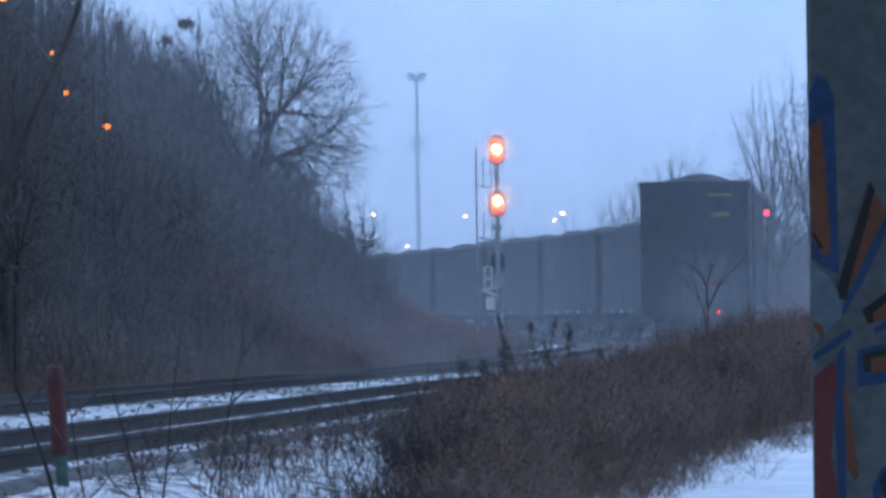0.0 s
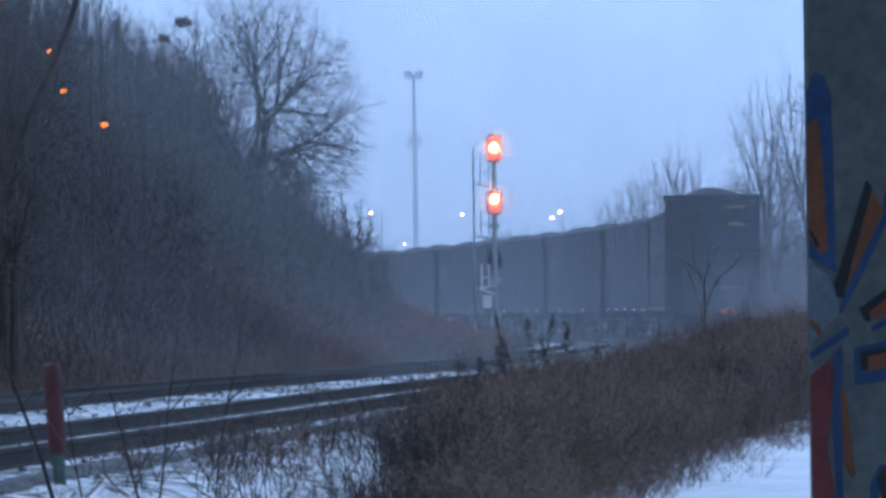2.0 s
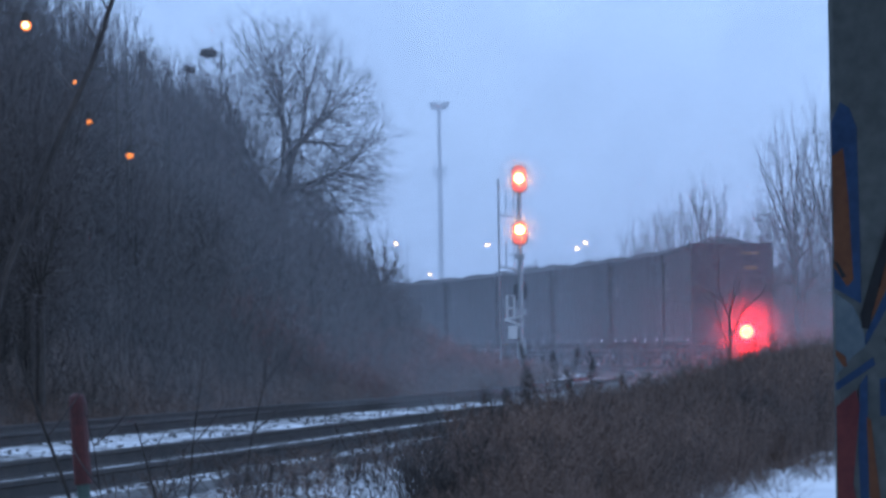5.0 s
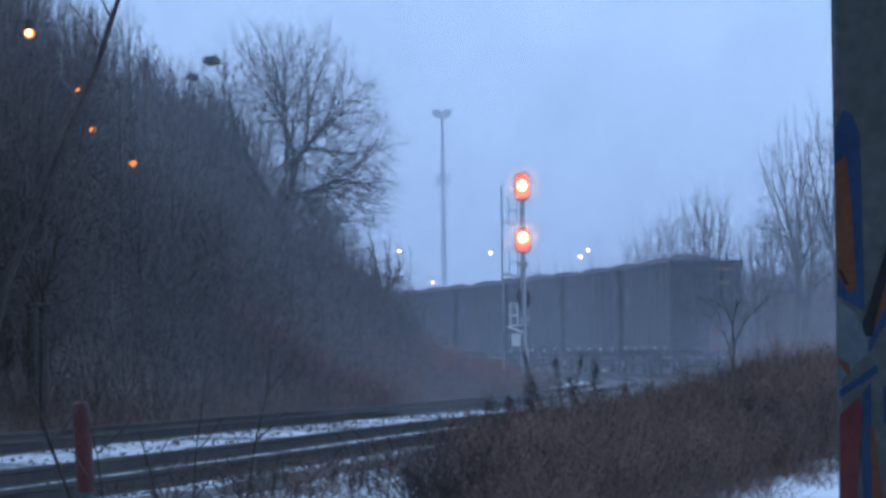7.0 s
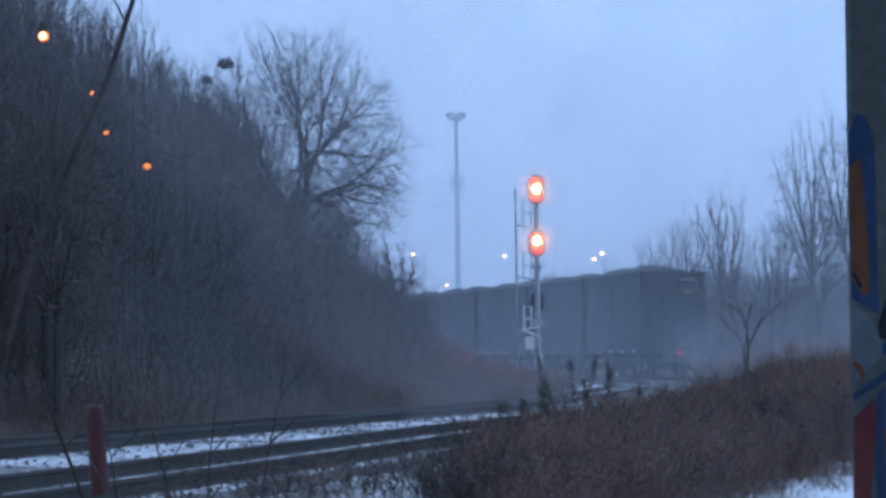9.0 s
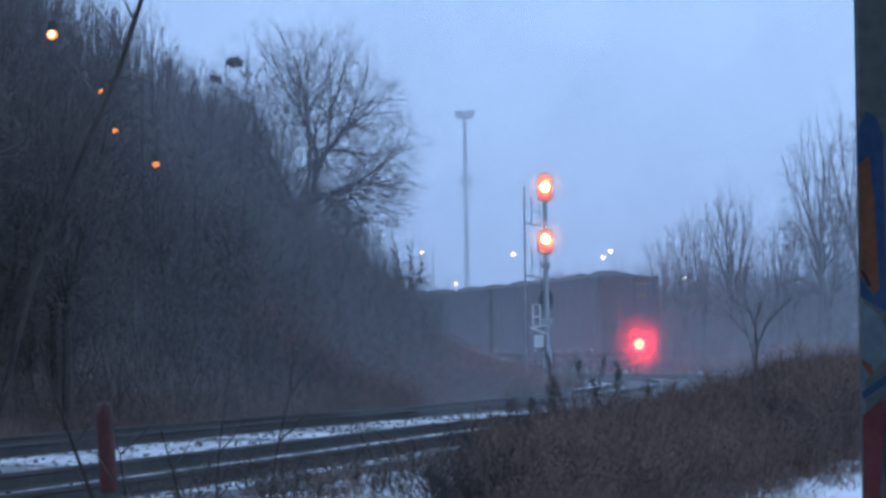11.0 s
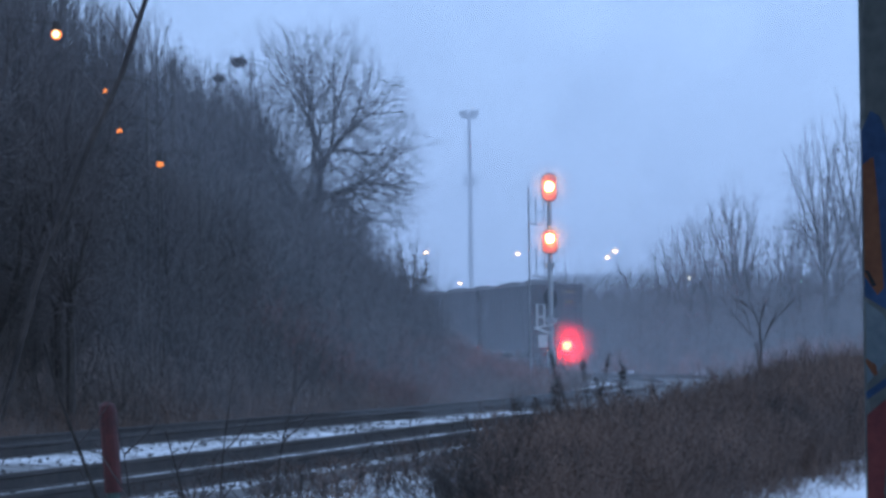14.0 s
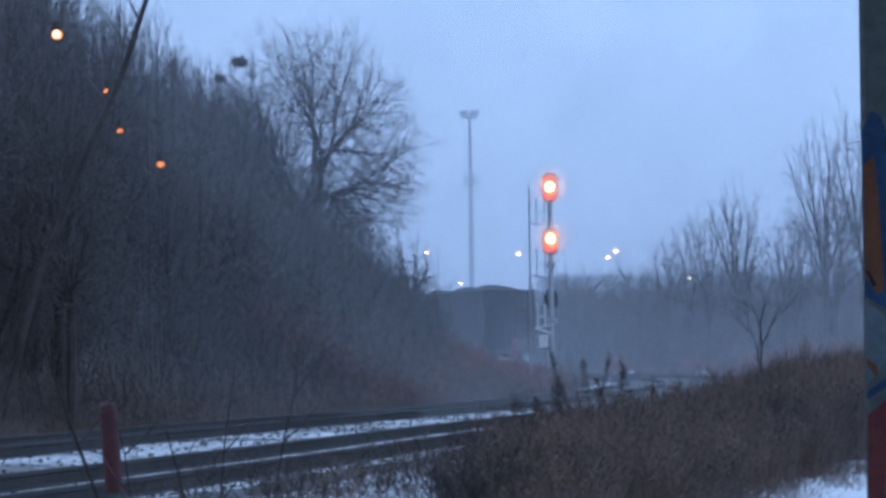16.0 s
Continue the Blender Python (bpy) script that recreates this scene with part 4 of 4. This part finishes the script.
# ---------------------------------------------------------------- pier with graffiti
def build_pier():
    pier = thing("bridge_pier", pose(1.6, 14, 0, 0, 0, -8), "grey concrete bridge pier covered in blue and orange graffiti", "bridge pier")
    g = Geo()
    c = 0.02
    outline = [(c, 0), (1.1 - c, 0), (1.1, c), (1.1, 0.9), (1.1 - c, 0.92), (c, 0.92), (0, 0.9), (0, c)]
    g.add([(x, y, -0.2) for x, y in outline] + [(x, y, 5.5) for x, y in outline],
          [tuple(range(8))[::-1], tuple(range(8, 16))] + [(i, (i + 1) % 8, (i + 1) % 8 + 8, i + 8) for i in range(8)])
    part("shaft", g, CONCRETE, pier)

    def paint(name, mat, layer, *pts):
        """A stroke of spray paint; corners in millimetres from the pier's edge and from a line 2.57 m up."""
        part(name, Geo().prism([(0.001213 * x, 2.571 - 0.001213 * z) for x, z in pts], 0.003, pose(0, -0.003 * (layer + 1), 0)), mat, pier)

    paint("blue_stroke", PAINT_BLUE, 0, (4, 165), (33, 100), (62, 118), (84, 180), (87, 400), (90, 735), (66, 722), (6, 685))
    paint("orange_stroke", PAINT_ORANGE, 1, (6, 270), (40, 245), (54, 400), (66, 660), (46, 680), (6, 620))
    paint("black_stroke", PAINT_BLACK, 2, (6, 600), (20, 605), (44, 650), (30, 655))
    paint("grey_patch", PAINT_GREY, 0, (8, 700), (62, 740), (92, 800), (100, 870), (60, 900), (8, 960))
    paint("blue_stroke", PAINT_BLUE, 0, (246, 480), (270, 540), (175, 740), (112, 850), (96, 872), (102, 830), (238, 560))
    paint("orange_stroke", PAINT_ORANGE, 1, (205, 475), (242, 540), (108, 812), (98, 785))
    paint("black_stroke", PAINT_BLACK, 2, (190, 445), (208, 470), (124, 765), (112, 815), (90, 812), (86, 770))
    paint("blue_stroke", PAINT_BLUE, 0, (245, 750), (330, 690), (420, 660), (420, 700), (330, 740), (255, 785))
    paint("orange_stroke", PAINT_ORANGE, 1, (195, 855), (318, 772), (420, 740), (420, 800), (318, 832), (198, 886))
    paint("black_stroke", PAINT_BLACK, 2, (160, 848), (312, 742), (420, 705), (420, 722), (318, 760), (195, 858), (196, 890), (178, 888))
    paint("blue_stroke", PAINT_BLUE, 0, (195, 905), (318, 845), (420, 815), (420, 835), (318, 866), (200, 925))
    paint("blue_stroke", PAINT_BLUE, 0, (143, 972), (318, 936), (420, 925), (420, 1060), (318, 1066), (143, 1090))
    paint("orange_stroke", PAINT_ORANGE, 1, (178, 1000), (318, 972), (420, 960), (420, 1012), (318, 1020), (180, 1048))
    paint("black_stroke", PAINT_BLACK, 2, (160, 985), (318, 954), (420, 944), (420, 958), (318, 972), (186, 1000), (188, 1045), (164, 1040))
    paint("blue_stroke", PAINT_BLUE, 0, (4, 985), (124, 903), (130, 928), (8, 1008))
    paint("blue_stroke", PAINT_BLUE, 0, (80, 990), (105, 955), (102, 1480), (82, 1502), (72, 1200))
    paint("red_stroke", PAINT_RED, 1, (6, 1058), (70, 1005), (78, 1060), (56, 1300), (84, 1480), (26, 1500), (6, 1420))
    paint("orange_drip", PAINT_ORANGE, 1, (100, 1090), (113, 1100), (142, 1370), (130, 1382), (106, 1340))
    paint("orange_drip", PAINT_ORANGE, 1, (6, 878), (38, 900), (42, 930), (32, 935), (6, 895))
    paint("grey_patch", PAINT_GREY, 0, (266, 400), (318, 350), (420, 340), (420, 560), (285, 585), (262, 470))
    paint("black_stroke", PAINT_BLACK, 1, (282, 610), (315, 580), (370, 582), (370, 640), (300, 655))
    paint("blue_stroke", PAINT_BLUE, 0, (185, 1400), (215, 1340), (420, 1325), (420, 1360), (235, 1365), (190, 1520))
    paint("red_stroke", PAINT_RED, 1, (236, 1352), (420, 1345), (420, 1700), (285, 1700), (255, 1460))
    paint("black_stroke", PAINT_BLACK, 2, (206, 1380), (232, 1342), (246, 1420), (266, 1540), (252, 1548))
    paint("red_stroke", PAINT_RED, 1, (165, 1555), (250, 1540), (260, 1700), (150, 1700))
    paint("blue_stroke", PAINT_BLUE, 0, (6, 1512), (104, 1508), (124, 1560), (110, 1590), (8, 1575))


build_pier()


def build_unseen_deck():
    """Unseen bridge deck on the pier, over the camera's head, added to shade the pier."""
    deck = thing("bridge_deck", pose(0, 0, 5.5), "unseen concrete bridge deck on the pier, added to shade it", "bridge", kind="structure")
    part("slab", Geo().box((0, 1.0, 0.55), (40, 29, 0.5)), CONCRETE, deck)
    for x in (-9.0, -3.0, 2.2, 8.0):
        part("girder", Geo().box((x, 1.0, 0.15), (0.5, 28.6, 0.3)), CONCRETE, deck)


build_unseen_deck()


# ---------------------------------------------------------------- lamps, masts, far hall
def street_lamp(x, y, z, mat, r, label, wooden=False, arm=0.9):
    base = ground_z(x + arm, y)
    lamp = thing("street_lamp", pose(x + arm, y, base), label, "street lamp", "lamps in the dusk")
    h = z - base
    part("pole", Geo().tube([(0, 0, -0.3), (0, 0, h + 0.3)], [0.018, 0.014] if wooden else [0.13, 0.09], 8), BARK if wooden else GALVANISED, lamp)
    part("arm", Geo().tube([(0, 0, h + 0.1), (-arm * 0.5, 0, h + 0.28), (-arm, 0, h + 0.16)], [0.014, 0.012, 0.01] if wooden else [0.03, 0.025, 0.02], 6), BARK if wooden else GALVANISED, lamp)
    head = part("head", Geo().tube([(-arm, 0, h + 0.2), (-arm, 0, h + 0.1), (-arm, 0, h + 0.02)], [0.06, r * 0.9, r * 1.05], 10), BARK if wooden else GALVANISED, lamp)
    part("bulb", Geo().tube([(-arm, 0, h + 0.02), (-arm, 0, h - r * 0.5), (-arm, 0, h - r), (-arm, 0, h - r * 1.3)], [r * 0.8, r, r * 0.8, r * 0.3], 12), mat, head, "glowing lamp")
    # the orange bulb imitates the lamp's halo; a pale core stands before it
    if mat is LAMP_NEAR:
        part("bulb", Geo().tube([(-arm, -r, h + 0.01), (-arm, -r - 0.01, h - r * 0.5), (-arm, -r, h - r)], [r * 0.35, r * 0.62, r * 0.3], 10), LAMP_CORE, head, "white-hot middle of the lamp")


def build_lamps():
    for x, y, z, r in ((-7.14, 78, 7.23, 0.05), (-6.96, 78.5, 7.29, 0.05), (-7.0, 80, 6.5, 0.065), (-6.44, 84, 5.98, 0.085)):
        street_lamp(x, y, z, LAMP_SODIUM, r, "orange sodium street lamp glowing behind the trees", True)
    street_lamp(-7.0, 67, 7.5, LAMP_NEAR, 0.1, "bright orange street lamp on a long arm over the bank", True, -2.3)
    street_lamp(-5.04, 180, 6.95, LAMP_SODIUM, 0.07, "faint orange lamp behind the trees", True)
    for x, y, z, r in ((7.77, 380, 11.75, 0.21), (18.8, 400, 12.45, 0.24), (18.0, 401, 11.8, 0.24), (-1.79, 400, 12.6, 0.22), (1.81, 390, 8.95, 0.18), (1.81, 391, 8.2, 0.13)):
        street_lamp(x, y, z, LAMP_WARM, r, "warm yard lamp glowing far off in the mist", False, 1.2)
    for x, y, z, r in ((21.44, 320, 7.8, 0.17), (18.38, 320, 6.95, 0.13), (12.43, 300, 4.6, 0.1)):
        street_lamp(x, y, z, LAMP_SMALL, r, "small pale lamp far off beside the hall", False, 0.8)
    street_lamp(29.3, 300, 7.0, LAMP_GREEN, 0.13, "small green lamp far off among the trees", False, 0.8)


build_lamps()


def build_high_mast():
    mast = thing("high_mast", pose(3.25, 420, 0), "tall slim steel lighting mast fading into the mist", "mast")
    part("pole", Geo().tube([(0, 0, -0.5), (0, 0, 15), (0, 0, 28.4)], [0.36, 0.3, 0.2], 10), GALVANISED, mast)
    part("platform", Geo().tube([(0, 0, 28.3), (0, 0, 28.8)], [1.0, 1.0], 12), GALVANISED, mast)
    for k in range(6):
        a = math.pi * k / 3
        part("floodlight", Geo().box((0.9 * math.cos(a), 0.9 * math.sin(a), 28.95), (0.5, 0.35, 0.45), Matrix.Rotation(a, 3, "Z")), GALVANISED, mast)
    part("collar", Geo().tube([(0, 0, 20.6), (0, 0, 21.7)], [0.5, 0.5], 10), GALVANISED, mast)
    for s in (-1, 1):
        part("aerial", Geo().box((s * 0.7, 0, 21.1), (0.16, 0.16, 1.6)).box((s * 0.4, 0, 21.0), (0.5, 0.06, 0.06)), GALVANISED, mast)


build_high_mast()


def build_utility_pole():
    z = ground_z(-8.01, 110)
    pole = thing("utility_pole", pose(-8.01, 110, z), "wooden utility pole among the bare trees", "utility pole")
    part("pole", Geo().tube([(0, 0, -0.3), (0, 0, 10.45 - z)], [0.14, 0.1], 9), POLE, pole)
    part("crossarm", Geo().box((0, -0.12, 10.25 - z), (0.26, 0.08, 0.1)), POLE, pole)


build_utility_pole()


def build_nests():
    rng = random.Random(3)
    for x, y, z, r in ((-6.5, 118.6, 11.03, 0.24), (-7.12, 118.6, 10.5, 0.17)):
        g = Geo()
        for _ in range(260):
            a = Vector((rng.gauss(0, 1), rng.gauss(0, 1), rng.gauss(0, 0.3))).normalized() * r * rng.uniform(0.0, 1.1)
            a.z *= 0.6
            d = Vector((-a.y, a.x, rng.gauss(0, 0.2))).normalized() * r * 0.6
            g.tube([a - d, a + d], [0.013, 0.009], 3)
        nest = part("birds_nest", g, TWIG)
        nest.location = (x, y, z)
        tagged(nest, "dark ball of twigs high in the tree", "nest")


build_nests()


def build_hall():
    hall = thing("warehouse", pose(9.8, 345, 0), "long low pale warehouse far off in the mist", "building")
    part("wall", Geo().box((21, 12, 4.1), (42, 24, 8.4)), HALL, hall)
    part("roof", Geo().box((21, 12, 8.5), (42.8, 24.8, 0.4)), HALL_ROOF, hall)
    for i in range(9):
        w = part("window", Geo().box((3 + i * 4.5, -0.02, 5.4), (1.9, 0.06, 1.0)), BLACK, hall)
        part("frame", Geo().box((3 + i * 4.5, -0.04, 5.98), (2.1, 0.1, 0.1)).box((3 + i * 4.5, -0.04, 4.85), (2.1, 0.14, 0.1)), GALVANISED, w)
    for i in range(4):
        part("dock_door", Geo().box((6 + i * 9, -0.03, 1.7), (3.2, 0.08, 3.3)), HALL_ROOF, hall)


build_hall()


# ---------------------------------------------------------------- haze sheets
def build_haze_sheets():
    # upright see-through sheets across the view imitate haze growing with distance
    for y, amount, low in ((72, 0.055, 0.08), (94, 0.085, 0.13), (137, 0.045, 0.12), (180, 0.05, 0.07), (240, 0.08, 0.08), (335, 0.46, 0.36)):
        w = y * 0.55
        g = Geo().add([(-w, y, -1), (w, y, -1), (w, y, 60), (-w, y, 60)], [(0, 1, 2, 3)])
        ob = part("mist", g, haze_sheet("mist", amount, low))
        tagged(ob, "flat see-through sheet imitating bluish haze over the line", "mist", kind="stuff")


build_haze_sheets()


# ---------------------------------------------------------------- what moves
FLASHES = ((0.27, 0.4), (1.76, 1.88), (3.24, 3.5), (4.77, 5.03), (6.28, 6.53), (7.83, 8.04),
           (9.33, 9.55), (10.85, 11.05), (12.37, 12.54), (13.88, 14.04), (15.38, 15.6))


def car_pose(index, t):
    s = length_at(REAR_START) + SPEED * t + CAR_LENGTH / 2 + index * CAR_STEP
    ax, ay, _ = on_line(s - 5.6)
    bx, by, _ = on_line(s + 5.6)
    return Matrix.Translation(((ax + bx) / 2, (ay + by) / 2, rail_top((ay + by) / 2))) @ rotz(-math.atan2(bx - ax, by - ay))


def motions():
    for i, (car, drum, seat) in enumerate(CARS):
        walk(car, [(t, car_pose(i, t)) for t in range(17)])
        # turning the added drum imitates a fixed lamp that blinks
        if drum:
            rows = [(0.0, 180)]
            for a, b in FLASHES:
                rows += [(a - 0.1, 180), (a - 0.067, 120), (a - 0.033, 60), (a, 0), (b, 0), (b + 0.033, -60), (b + 0.067, -120), (b + 0.1, -180)]
            rows.append((16.0, 180))
            walk(drum, [(t, pose(*seat) @ rotz(radians(a))) for t, a in rows])


motions()
